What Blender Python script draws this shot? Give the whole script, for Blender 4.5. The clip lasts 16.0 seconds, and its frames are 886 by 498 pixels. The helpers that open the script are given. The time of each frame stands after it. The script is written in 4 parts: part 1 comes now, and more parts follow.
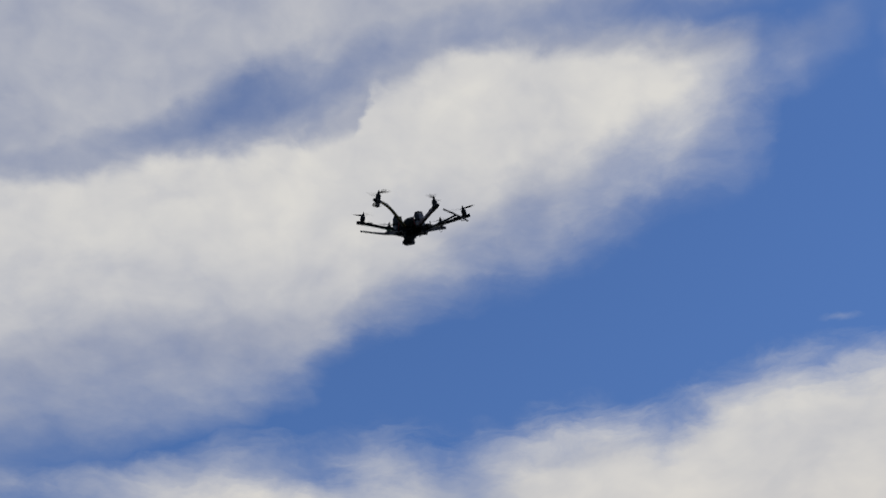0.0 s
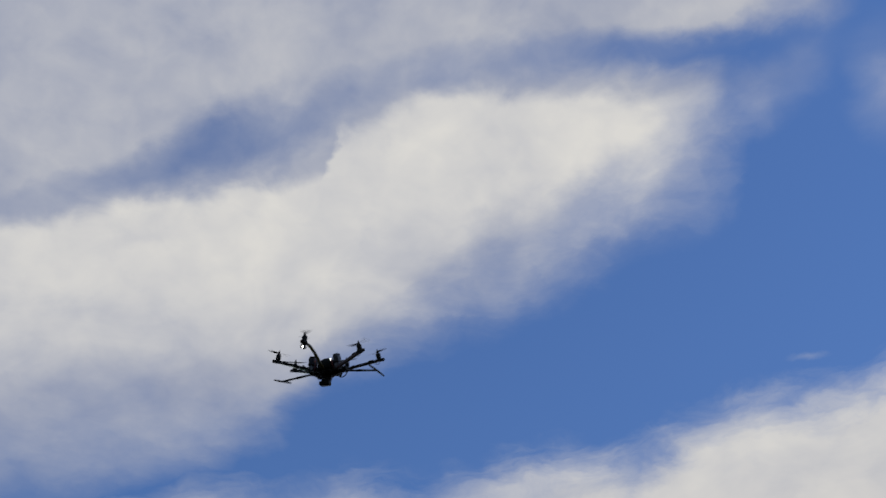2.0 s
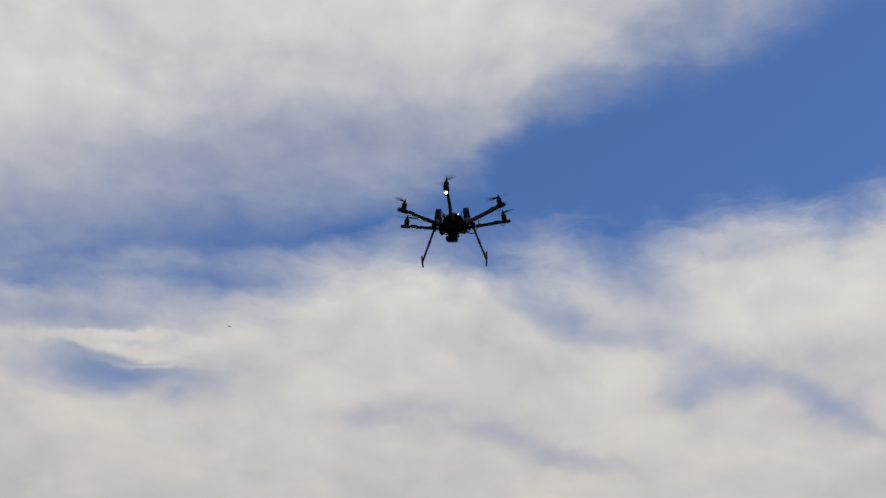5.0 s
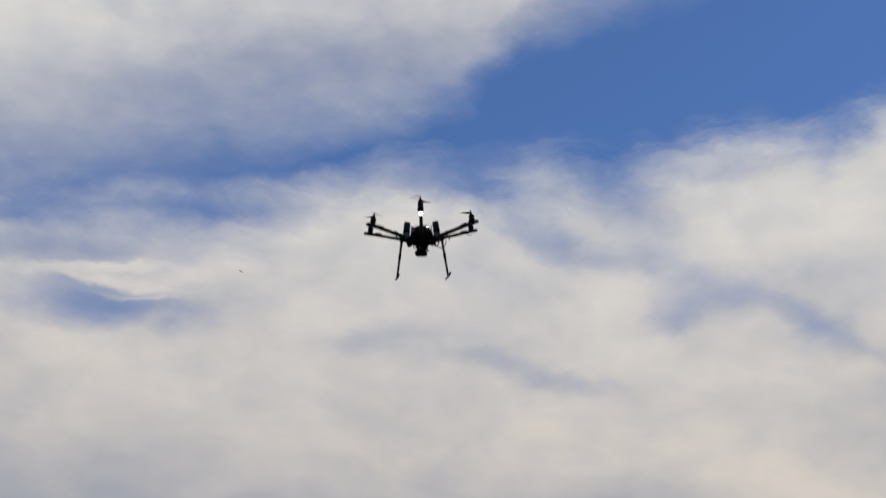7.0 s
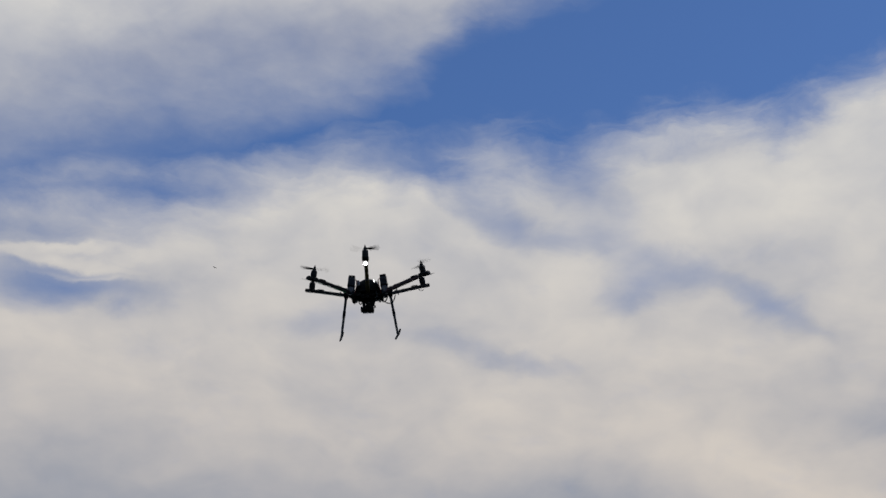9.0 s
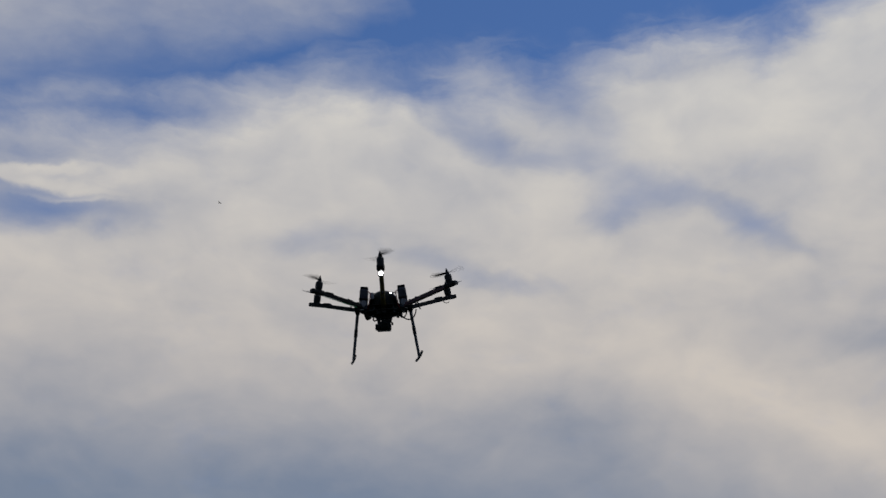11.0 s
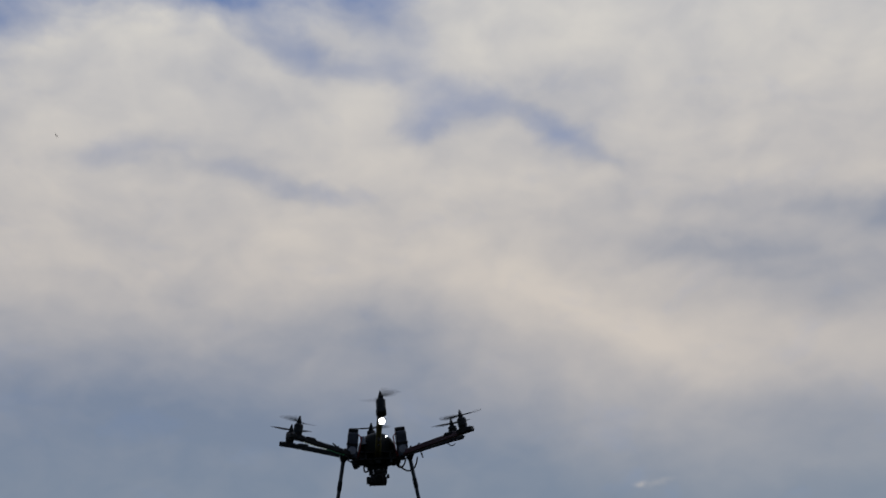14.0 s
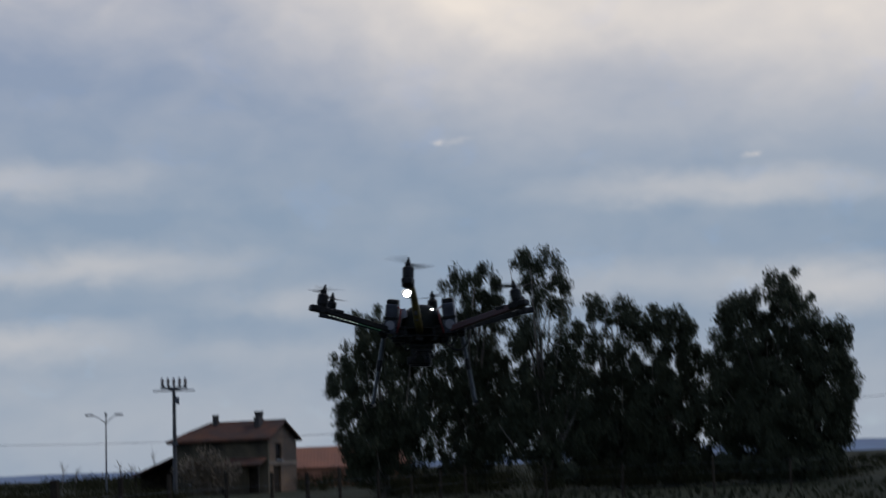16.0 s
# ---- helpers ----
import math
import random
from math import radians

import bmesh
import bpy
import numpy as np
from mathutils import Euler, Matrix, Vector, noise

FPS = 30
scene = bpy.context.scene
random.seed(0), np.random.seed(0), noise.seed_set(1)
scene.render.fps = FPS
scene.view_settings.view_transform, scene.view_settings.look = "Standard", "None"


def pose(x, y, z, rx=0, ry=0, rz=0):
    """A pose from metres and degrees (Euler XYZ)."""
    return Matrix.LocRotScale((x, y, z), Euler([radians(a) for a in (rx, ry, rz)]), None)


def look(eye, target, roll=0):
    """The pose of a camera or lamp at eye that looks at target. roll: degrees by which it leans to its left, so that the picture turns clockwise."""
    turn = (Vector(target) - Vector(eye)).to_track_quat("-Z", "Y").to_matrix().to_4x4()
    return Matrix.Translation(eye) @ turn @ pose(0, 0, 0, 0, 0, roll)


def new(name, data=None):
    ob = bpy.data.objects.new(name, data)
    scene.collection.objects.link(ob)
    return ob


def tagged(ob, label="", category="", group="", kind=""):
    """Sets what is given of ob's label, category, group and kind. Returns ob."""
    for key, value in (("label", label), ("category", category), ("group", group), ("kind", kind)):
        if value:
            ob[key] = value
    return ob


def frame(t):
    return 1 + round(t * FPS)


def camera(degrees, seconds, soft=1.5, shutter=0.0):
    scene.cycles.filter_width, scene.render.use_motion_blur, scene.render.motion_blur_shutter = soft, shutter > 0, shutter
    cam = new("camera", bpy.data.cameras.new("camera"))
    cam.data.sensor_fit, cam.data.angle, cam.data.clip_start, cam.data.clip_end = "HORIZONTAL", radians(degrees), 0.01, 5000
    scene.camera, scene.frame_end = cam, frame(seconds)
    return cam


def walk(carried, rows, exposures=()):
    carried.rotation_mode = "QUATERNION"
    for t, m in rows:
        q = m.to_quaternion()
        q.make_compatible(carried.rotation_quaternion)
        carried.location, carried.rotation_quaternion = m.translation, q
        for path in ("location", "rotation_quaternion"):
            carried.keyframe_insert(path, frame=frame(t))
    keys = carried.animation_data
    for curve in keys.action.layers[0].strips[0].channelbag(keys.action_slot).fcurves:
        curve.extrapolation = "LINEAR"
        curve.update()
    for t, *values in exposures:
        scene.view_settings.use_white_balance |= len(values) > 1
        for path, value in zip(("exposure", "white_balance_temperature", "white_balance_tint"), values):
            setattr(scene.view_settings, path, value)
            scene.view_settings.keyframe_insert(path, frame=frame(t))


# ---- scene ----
# ---- camera ----
cam = camera(32.0, 16.0, soft=1.4, shutter=0.75)
PATH = [
    (0, pose(0, 0, 1.6, 128.69, 1.39, 11.28)),
    (0.1, pose(0, 0, 1.6, 128.86, 1.40, 11.31)),
    (0.2, pose(0, 0, 1.6, 129.66, 1.42, 11.43)),
    (0.3, pose(0, 0, 1.6, 130.38, 1.44, 11.53)),
    (0.4, pose(0, 0, 1.6, 130.83, 1.45, 11.60)),
    (0.5, pose(0, 0, 1.6, 130.95, 1.47, 11.63)),
    (1, pose(0, 0, 1.6, 130.51, 1.51, 11.23)),
    (1.5, pose(0, 0, 1.6, 130.02, 1.76, 10.96)),
    (2, pose(0, 0, 1.6, 130.23, 2.34, 10.53)),
    (2.5, pose(0, 0, 1.6, 130.21, 1.86, 9.66)),
    (2.7, pose(0, 0, 1.6, 130.01, 1.62, 9.92)),
    (2.8, pose(0, 0, 1.6, 129.36, 0.96, 10.86)),
    (2.9, pose(0, 0, 1.6, 128.80, 0.39, 11.67)),
    (3, pose(0, 0, 1.6, 128.20, -0.23, 12.55)),
    (3.5, pose(0, 0, 1.6, 125.53, -0.77, 12.55)),
    (4, pose(0, 0, 1.6, 122.98, -1.33, 12.67)),
    (4.2, pose(0, 0, 1.6, 122.25, -1.91, 13.96)),
    (4.5, pose(0, 0, 1.6, 121.01, -2.77, 15.93)),
    (4.7, pose(0, 0, 1.6, 120.97, -3.02, 15.99)),
    (6.8, pose(0, 0, 1.6, 117.93, -2.01, 15.76)),
    (7, pose(0, 0, 1.6, 118.05, -1.91, 16.14)),
    (7.5, pose(0, 0, 1.6, 118.36, -1.56, 15.57)),
    (8, pose(0, 0, 1.6, 117.90, -1.28, 15.11)),
    (8.2, pose(0, 0, 1.6, 117.69, -1.29, 14.85)),
    (10.3, pose(0, 0, 1.6, 116.41, -0.87, 14.45)),
    (10.5, pose(0, 0, 1.6, 115.61, -0.81, 14.34)),
    (11, pose(0, 0, 1.6, 114.39, -0.58, 14.20)),
    (11.5, pose(0, 0, 1.6, 113.64, -0.20, 13.79)),
    (12, pose(0, 0, 1.6, 113.27, -0.12, 13.09)),
    (12.5, pose(0, 0, 1.6, 113.58, -0.06, 12.61)),
    (13, pose(0, 0, 1.6, 113.15, 1.43, 9.63)),
    (13.5, pose(0, 0, 1.6, 112.36, 2.15, 8.66)),
    (14, pose(0, 0, 1.6, 110.99, 2.44, 7.91)),
    (14.5, pose(0, 0, 1.6, 107.64, 2.62, 7.26)),
    (15, pose(0, 0, 1.6, 104.48, 1.22, 5.91)),
    (15.1, pose(0, 0, 1.6, 103.67, 1.80, 5.65)),
    (15.2, pose(0, 0, 1.6, 102.39, 1.77, 3.70)),
    (15.3, pose(0, 0, 1.6, 101.94, 1.75, 3.25)),
    (15.4, pose(0, 0, 1.6, 101.18, 1.72, 2.52)),
    (15.5, pose(0, 0, 1.6, 100.62, 1.70, 1.92)),
    (16, pose(0, 0, 1.6, 97.98, 2.22, 0.31)),
]
walk(cam, PATH, exposures=[(0, 0.0), (8, 0.0), (10.5, -0.19), (12, -0.10), (13, -0.13), (14.5, -0.12), (15, -0.10), (15.5, -0.02), (16, 0.34)])

# ---- sky and sun ----
SUN_AZ, SUN_EL = 82.0, 50.0      # degrees, to the right of the view's middle and up


class Nodes:
    """A short way to write a node tree."""

    def __init__(self, tree):
        self.tree = tree
        tree.nodes.clear()

    def add(self, kind, links=()):
        n = self.tree.nodes.new(kind)
        for socket, value in dict(links).items():
            if isinstance(value, bpy.types.NodeSocket):
                self.tree.links.new(value, n.inputs[socket])
            else:
                n.inputs[socket].default_value = value
        return n

    def math(self, op, a, b=0.0):
        n = self.add("ShaderNodeMath", {0: a, 1: b})
        n.operation = op
        return n.outputs[0]

    def vec(self, op, a, b=(0, 0, 0), c=(0, 0, 0)):
        n = self.tree.nodes.new("ShaderNodeVectorMath")
        n.operation = op
        for k, value in enumerate((a, b, c)[:3 if op == "MULTIPLY_ADD" else 2]):
            if isinstance(value, bpy.types.NodeSocket):
                self.tree.links.new(value, n.inputs[k])
            else:
                n.inputs[k].default_value = value
        return n.outputs["Value"] if op in ("LENGTH", "DOT_PRODUCT") else n.outputs["Vector"]

    def smooth(self, value, lo, hi, out0=0.0, out1=1.0):
        n = self.tree.nodes.new("ShaderNodeMapRange")
        n.interpolation_type = "SMOOTHSTEP"
        for key, v in (("Value", value), ("From Min", lo), ("From Max", hi), ("To Min", out0), ("To Max", out1)):
            if isinstance(v, bpy.types.NodeSocket):
                self.tree.links.new(v, n.inputs[key])
            else:
                n.inputs[key].default_value = v
        return n.outputs["Result"]

    def level(self, value, lo, hi):
        n = self.add("ShaderNodeMapRange", {"Value": value, "From Min": lo, "From Max": hi})
        return n.outputs["Result"]

    def noise(self, vector, scale, detail=5.0, rough=0.55, distortion=0.0):
        n = self.add("ShaderNodeTexNoise", {"Vector": vector, "Scale": scale, "Detail": detail, "Roughness": rough,
                                            "Distortion": distortion})
        return n

    def mix(self, fac, a, b):
        n = self.tree.nodes.new("ShaderNodeMix")
        n.data_type = "RGBA"
        for key, value in ((0, fac), (6, a), (7, b)):
            if isinstance(value, bpy.types.NodeSocket):
                self.tree.links.new(value, n.inputs[key])
            else:
                n.inputs[key].default_value = value if key == 0 else (*value[:3], 1)
        return n.outputs[2]


def build_sky():
    """Blue sky with two cloud layers; bearings and heights in degrees."""
    world = bpy.data.worlds.new("sky")
    scene.world = world
    world.use_nodes = True
    g = Nodes(world.node_tree)
    direction = g.add("ShaderNodeTexCoord").outputs["Generated"]
    xyz = g.add("ShaderNodeSeparateXYZ", {0: g.vec("NORMALIZE", direction)}).outputs
    az = g.math("MULTIPLY", g.math("ARCTAN2", xyz[0], xyz[1]), 57.2958)
    el = g.math("MULTIPLY", g.math("ARCSINE", xyz[2]), 57.2958)
    flat = g.add("ShaderNodeCombineXYZ", {0: az, 1: el}).outputs[0]

    def drawn(turn, stretch, at=flat):
        """Coordinates stretched along the wind."""
        return g.add("ShaderNodeMapping", {"Vector": at, "Rotation": (0, 0, radians(turn)), "Scale": (stretch, 1.0, 1.0)}).outputs[0]

    def swing(vector, scale, amount, detail=5.0, rough=0.55, distortion=0.0):
        """Noise about zero."""
        return g.math("MULTIPLY", g.math("SUBTRACT", g.noise(vector, scale, detail, rough, distortion).outputs["Fac"], 0.5), amount)

    grain = drawn(-14, 0.55)
    wide_bend = g.vec("MULTIPLY", g.vec("SUBTRACT", g.noise(grain, 0.22, 3.0, 0.5).outputs["Color"], (0.5, 0.5, 0.5)), (2.2, 1.3, 0))
    fine_bend = g.vec("MULTIPLY", g.vec("SUBTRACT", g.noise(grain, 0.7, 5.0, 0.55, 0.3).outputs["Color"], (0.5, 0.5, 0.5)), (1.9, 1.3, 0))
    place = g.vec("ADD", flat, g.vec("ADD", wide_bend, fine_bend))
    near = g.vec("ADD", flat, fine_bend)
    bent = g.add("ShaderNodeSeparateXYZ", {0: place}).outputs
    a, e = bent[0], bent[1]
    across = g.math("MULTIPLY", g.math("ADD", a, 40.0), 1 / 70)

    def line(points, low, high):
        """A value that follows the bearing, through (bearing, value) points."""
        ramp = g.tree.nodes.new("ShaderNodeValToRGB")
        g.tree.links.new(across, ramp.inputs[0])
        stops = ramp.color_ramp.elements
        while len(stops) < len(points):
            stops.new(0.5)
        for stop, (x, v) in zip(stops, points):
            stop.position = (x + 40) / 70
            c = (v - low) / (high - low)
            stop.color = (c, c, c, 1)
        return g.math("ADD", g.math("MULTIPLY", ramp.outputs[0], high - low), low)

    # the foot and the crest of the high bank, the rift over it, the top of the low deck and its shaded foot
    foot = line([(-40, 28.2), (-35, 29.2), (-30, 30.8), (-26, 31.7), (-22, 32.3), (-18.5, 33.0), (-16.3, 33.8), (-15, 35.0), (-13, 36.0),
                 (-10, 37.2), (-7, 38.1), (-4.4, 38.7), (-1, 40.0), (1.4, 40.9), (4.0, 41.4), (5.6, 42.5), (7.0, 44.6), (9.5, 46.6), (12.0, 46.6), (14.0, 48.5), (17, 51)], 25, 55)
    crest = line([(-40, 38.0), (-31, 39.8), (-26, 40.8), (-23.5, 41.5), (-20.8, 42.1), (-18, 42.8), (-14.3, 43.1), (-13.5, 44.4),
                  (-10, 45.5), (-9, 45.9), (-6.4, 46.0), (-0.5, 45.4), (2.3, 45.0), (6.3, 44.7), (9, 44.0)], 35, 50)
    rift = line([(-40, 37.5), (-30, 40.3), (-25, 42.2), (-20, 44.0), (-16.4, 44.5), (-12.4, 46.0), (-6.3, 47.0), (-1, 46.9), (5, 46.2), (10.4, 45.4), (14, 44.5)], 35, 50)
    rift_deep = line([(-34, 0.0), (-28, 0.28), (-24, 0.60), (-20, 0.78), (-16, 0.52), (-12, 0.25), (-6, 0.34), (-1, 0.55), (4, 0.85), (10, 1.0)], 0, 1)
    rift_wide = line([(-30, 0.8), (-24, 1.2), (-20, 1.9), (-16, 1.5), (-10, 1.1), (0, 1.1), (10, 1.2)], 0, 3)
    brim = line([(-40, 27.6), (-35, 28.2), (-30, 28.9), (-27.5, 29.0), (-24, 30.2), (-20, 31.2), (-18.6, 31.2), (-16.5, 31.1), (-14.9, 31.0), (-13.4, 31.2),
                 (-10, 31.2), (-8, 31.6), (-6.4, 32.2), (-3.5, 32.5), (-1.4, 32.1), (0.9, 32.7), (3.7, 33.3), (6.6, 33.5), (10, 33.6), (16, 34.5)], 25, 40)
    shade = line([(-40, 17.6), (-24, 17.7), (-16, 17.5), (-8, 16.6), (-5, 15.5), (-2, 13.9), (2, 13.2), (8, 13.1), (14, 12.3)], 10, 20)
    soft_foot = line([(-34, 3.4), (-22, 2.8), (-17, 1.6), (-12, 1.7), (0, 2.2), (6, 3.2)], 0, 4)
    soft_brim = line([(-34, 2.6), (-24, 2.4), (-16, 2.1), (-12, 1.9), (-6, 1.25), (4, 1.3)], 0, 4)

    hair = swing(drawn(-20, 0.28, near), 1.0, 1.5, 5.0, 0.6, 0.5)
    curl = swing(drawn(38, 0.3, near), 0.9, 1.5, 5.0, 0.6, 0.5)
    fray = g.math("ADD", hair, curl)
    over_foot = g.math("ADD", g.math("SUBTRACT", g.math("SUBTRACT", e, 0.4), foot), g.math("MULTIPLY", fray, 0.55))
    under_brim = g.math("ADD", g.math("SUBTRACT", brim, g.math("ADD", e, 0.55)), fray)
    high = g.smooth(g.math("DIVIDE", over_foot, soft_foot), -1.0, 1.1)
    off = g.math("ABSOLUTE", g.math("DIVIDE", g.math("SUBTRACT", e, rift), rift_wide))
    rent = g.math("MULTIPLY", g.smooth(off, 1.25, 0.1), rift_deep)
    high = g.math("MULTIPLY", high, g.math("SUBTRACT", 1.0, rent))
    deck = g.smooth(g.math("DIVIDE", under_brim, soft_brim), -1.0, 1.2)
    layer = g.smooth(g.math("SUBTRACT", e, brim), -0.4, 1.6)

    # light on the two layers: 0 shaded, 1 sunlit
    below_crest = g.math("SUBTRACT", crest, e)
    lit_high = g.math("MULTIPLY", g.smooth(below_crest, -0.35, 0.55), g.smooth(below_crest, 7.6, 3.4, 0.25, 1.0))
    lit_high = g.math("ADD", g.math("MULTIPLY", lit_high, 0.60), 0.26)
    lit_deck = g.smooth(g.math("SUBTRACT", e, shade), -3.0, 4.2, 0.05, 0.78)
    lit = g.mix(layer, lit_deck, lit_high)
    total = (0.0, 0.0, 0.0)

    def patch(at_az, at_el, wide, tall, tilt, cover, bright, soft=-0.1):
        """A thicker or thinner, lighter or darker place in the cloud."""
        nonlocal total
        mapping = g.tree.nodes.new("ShaderNodeMapping")
        mapping.vector_type = "TEXTURE"
        g.tree.links.new(near, mapping.inputs["Vector"])
        mapping.inputs["Location"].default_value = (at_az, at_el, 0)
        mapping.inputs["Rotation"].default_value = (0, 0, radians(tilt))
        mapping.inputs["Scale"].default_value = (wide, tall, 1)
        weight = g.smooth(g.vec("LENGTH", mapping.outputs[0]), 1.55, soft)
        total = g.vec("MULTIPLY_ADD", (cover, bright, 0), weight, total)

    # high bank: ragged tail, veils, shaded hollows
    patch(-5.5, 40.4, 3.6, 1.3, 20, -0.22, -0.34)
    patch(-1.2, 41.6, 2.6, 1.0, 25, -0.25, -0.22)
    patch(4.6, 43.4, 2.6, 2.0, 40, -0.35, -0.16)
    patch(-22.0, 35.0, 8.0, 1.3, 4, -0.10, -0.26)
    patch(-27.5, 33.2, 7.0, 1.3, 6, -0.08, -0.14)
    patch(-33.0, 31.2, 6.0, 1.4, 6, 0.06, -0.04)
    patch(-21.0, 31.2, 6.0, 0.9, 6, -0.14, 0.0)
    patch(-28.0, 37.0, 9.0, 2.4, 6, -0.04, -0.22)
    patch(14.2, 43.4, 2.0, 1.6, 60, 0.24, 0.0)
    patch(9.6, 44.4, 3.0, 1.0, 20, 0.20, 0.0)
    patch(8.0, 47.6, 5.5, 1.4, -4, 0.25, 0.30)
    patch(-26.0, 45.5, 7.0, 1.8, 12, 0.0, 0.12)
    patch(-17.0, 47.6, 6.0, 1.5, 14, 0.0, 0.16)
    patch(-14.0, 35.2, 4.0, 0.7, 28, 0.0, -0.12)
    patch(7.3, 34.5, 0.7, 0.12, 0, 0.22, 0.10)
    # low deck: blue rents, grey folds, sunlit swells
    patch(-30.8, 24.9, 4.2, 0.90, 3, -0.72, -0.36)
    patch(-32.0, 26.7, 4.0, 0.5, 4, -0.22, -0.22)
    patch(-30.6, 25.8, 3.0, 0.24, -1, 0.34, 0.22)
    patch(-29.4, 25.4, 2.0, 0.12, 4, 0.20, 0.24)
    patch(-31.2, 26.25, 2.4, 0.18, 6, 0.26, 0.24)
    patch(-27.0, 28.75, 3.6, 0.5, 4, -0.26, -0.14)
    patch(-33.5, 27.9, 3.0, 0.6, 4, -0.25, -0.10)
    patch(-6.0, 26.3, 3.2, 0.9, 8, -0.32, -0.20)
    patch(-3.8, 26.0, 2.0, 0.6, -10, -0.16, -0.12)
    patch(-7.9, 25.5, 1.6, 0.5, 25, -0.16, -0.16)
    patch(-1.7, 24.9, 2.0, 0.70, -30, -0.34, -0.18)
    patch(0.5, 23.7, 1.7, 0.5, -25, -0.10, -0.10)
    patch(-13.0, 28.6, 2.6, 0.85, -24, -0.34, -0.22)
    patch(-9.6, 27.7, 3.2, 0.75, -8, -0.32, -0.26)
    patch(-9.6, 29.8, 3.0, 1.3, -30, -0.36, -0.20)
    patch(-15.2, 30.3, 2.4, 0.7, -10, -0.18, 0.0)
    patch(-3.5, 30.9, 4.6, 0.5, 5, -0.14, -0.24)
    patch(-20.2, 24.6, 3.2, 0.55, 8, -0.10, -0.22)
    patch(-13.2, 23.5, 4.2, 0.55, -12, -0.22, -0.28)
    patch(-26.0, 25.6, 2.4, 1.0, 0, 0.0, -0.12)
    patch(-2.0, 28.6, 5.4, 1.2, 6, 0.10, 0.16)
    patch(-18.5, 28.8, 4.6, 1.0, 4, 0.10, 0.10)
    patch(-7.0, 23.6, 4.6, 0.8, -8, 0.0, 0.10)
    patch(-31.0, 22.8, 4.5, 0.9, 0, 0.0, 0.10)
    patch(4.4, 20.1, 4.6, 0.9, -8, 0.0, -0.48)
    patch(8.2, 21.2, 4.4, 1.0, -6, 0.0, -0.44)
    patch(11.5, 19.6, 4.0, 1.6, 0, 0.0, -0.25)
    patch(4.4, 22.2, 2.2, 0.6, 4, 0.0, -0.18)
    patch(8.0, 18.2, 5.0, 1.2, -8, 0.0, -0.36)
    patch(-3.6, 19.4, 5.0, 1.0, -20, 0.0, 0.16)
    patch(1.2, 16.9, 3.6, 1.1, -22, 0.0, 0.24)
    patch(8.0, 15.5, 6.0, 0.9, -4, 0.0, 0.06)
    patch(-14.0, 20.6, 8.0, 1.0, -2, 0.0, 0.10)
    patch(-10.3, 17.8, 3.2, 1.0, 0, 0.0, -0.16)
    patch(-17.0, 15.2, 6.0, 1.2, 0, 0.0, -0.06)
    patch(5.5, 14.4, 5.0, 1.5, -4, 0.0, -0.15)
    # towards the horizon: thin lit streaks over blue-grey haze
    patch(-13.4, 7.5, 6.4, 0.7, 1, 0.0, 0.32)
    patch(-12.6, 9.2, 7.0, 0.6, 0, 0.0, -0.08)
    patch(-15.8, 4.9, 4.8, 0.75, 2, 0.0, 0.32)
    patch(-17.0, 10.8, 7.0, 0.6, 0, 0.0, 0.26)
    patch(-5.8, 6.2, 3.2, 0.6, 0, 0.0, 0.20)
    patch(-7.0, 4.4, 5.0, 0.6, 0, 0.0, 0.12)
    patch(10.6, 9.7, 6.6, 0.65, -2, 0.0, 0.34)
    patch(14.6, 5.9, 5.0, 0.95, -2, 0.0, 0.42)
    patch(6.0, 6.5, 4.0, 0.8, 0, 0.0, 0.20)
    patch(0.0, 12.05, 0.34, 0.12, 0, 0.0, 0.45)
    patch(0.7, 11.9, 0.5, 0.10, 0, 0.0, 0.14)
    patch(11.55, 10.8, 0.30, 0.12, 12, 0.0, 0.38)
    patch(0.0, 2.0, 60.0, 2.6, 0, 0.0, 0.16)
    cover_bright = g.add("ShaderNodeSeparateXYZ", {0: total}).outputs

    outside = g.math("MAXIMUM", g.smooth(g.math("ABSOLUTE", g.math("ADD", az, 9.0)), 34.0, 60.0), g.smooth(el, 50.0, 60.0))
    broken = g.math("MULTIPLY", g.smooth(g.noise(grain, 0.06, 3.0).outputs["Fac"], 0.42, 0.60, -0.75, 0.0), outside)
    puff = g.math("ADD", swing(grain, 0.55, 0.50, 6.0, 0.55, 0.5), swing(drawn(-14, 0.7), 1.6, 0.09, 3.0, 0.5))
    calm = g.smooth(el, 10.0, 24.0, 0.30, 1.0)
    thick = g.math("ADD", g.math("MULTIPLY", g.math("MAXIMUM", high, deck), 1.08), g.math("ADD", cover_bright[0], broken))
    inside = g.smooth(thick, 0.0, 0.4)
    alpha = g.level(g.math("ADD", thick, g.math("MULTIPLY", puff, inside)), 0.0, 1.04)
    glow = g.math("ADD", swing(grain, 0.30, 0.75, 5.0, 0.5, 0.6), swing(drawn(-8, 0.7), 0.85, 0.34, 3.5, 0.45, 0.4))
    bright = g.math("ADD", g.math("ADD", lit, cover_bright[1]), g.math("MULTIPLY", calm, g.math("ADD", glow, g.math("MULTIPLY", fray, 0.04))))
    bright = g.level(g.math("SUBTRACT", bright, g.math("MULTIPLY", outside, 0.25)), 0.0, 1.0)
    high_cloud = g.mix(bright, (0.280, 0.318, 0.440), (0.70, 0.685, 0.655))
    haze = g.mix(g.smooth(el, 17.0, 8.0), (0.213, 0.262, 0.360), (0.204, 0.267, 0.353))
    low_cloud = g.mix(bright, haze, (0.660, 0.602, 0.548))
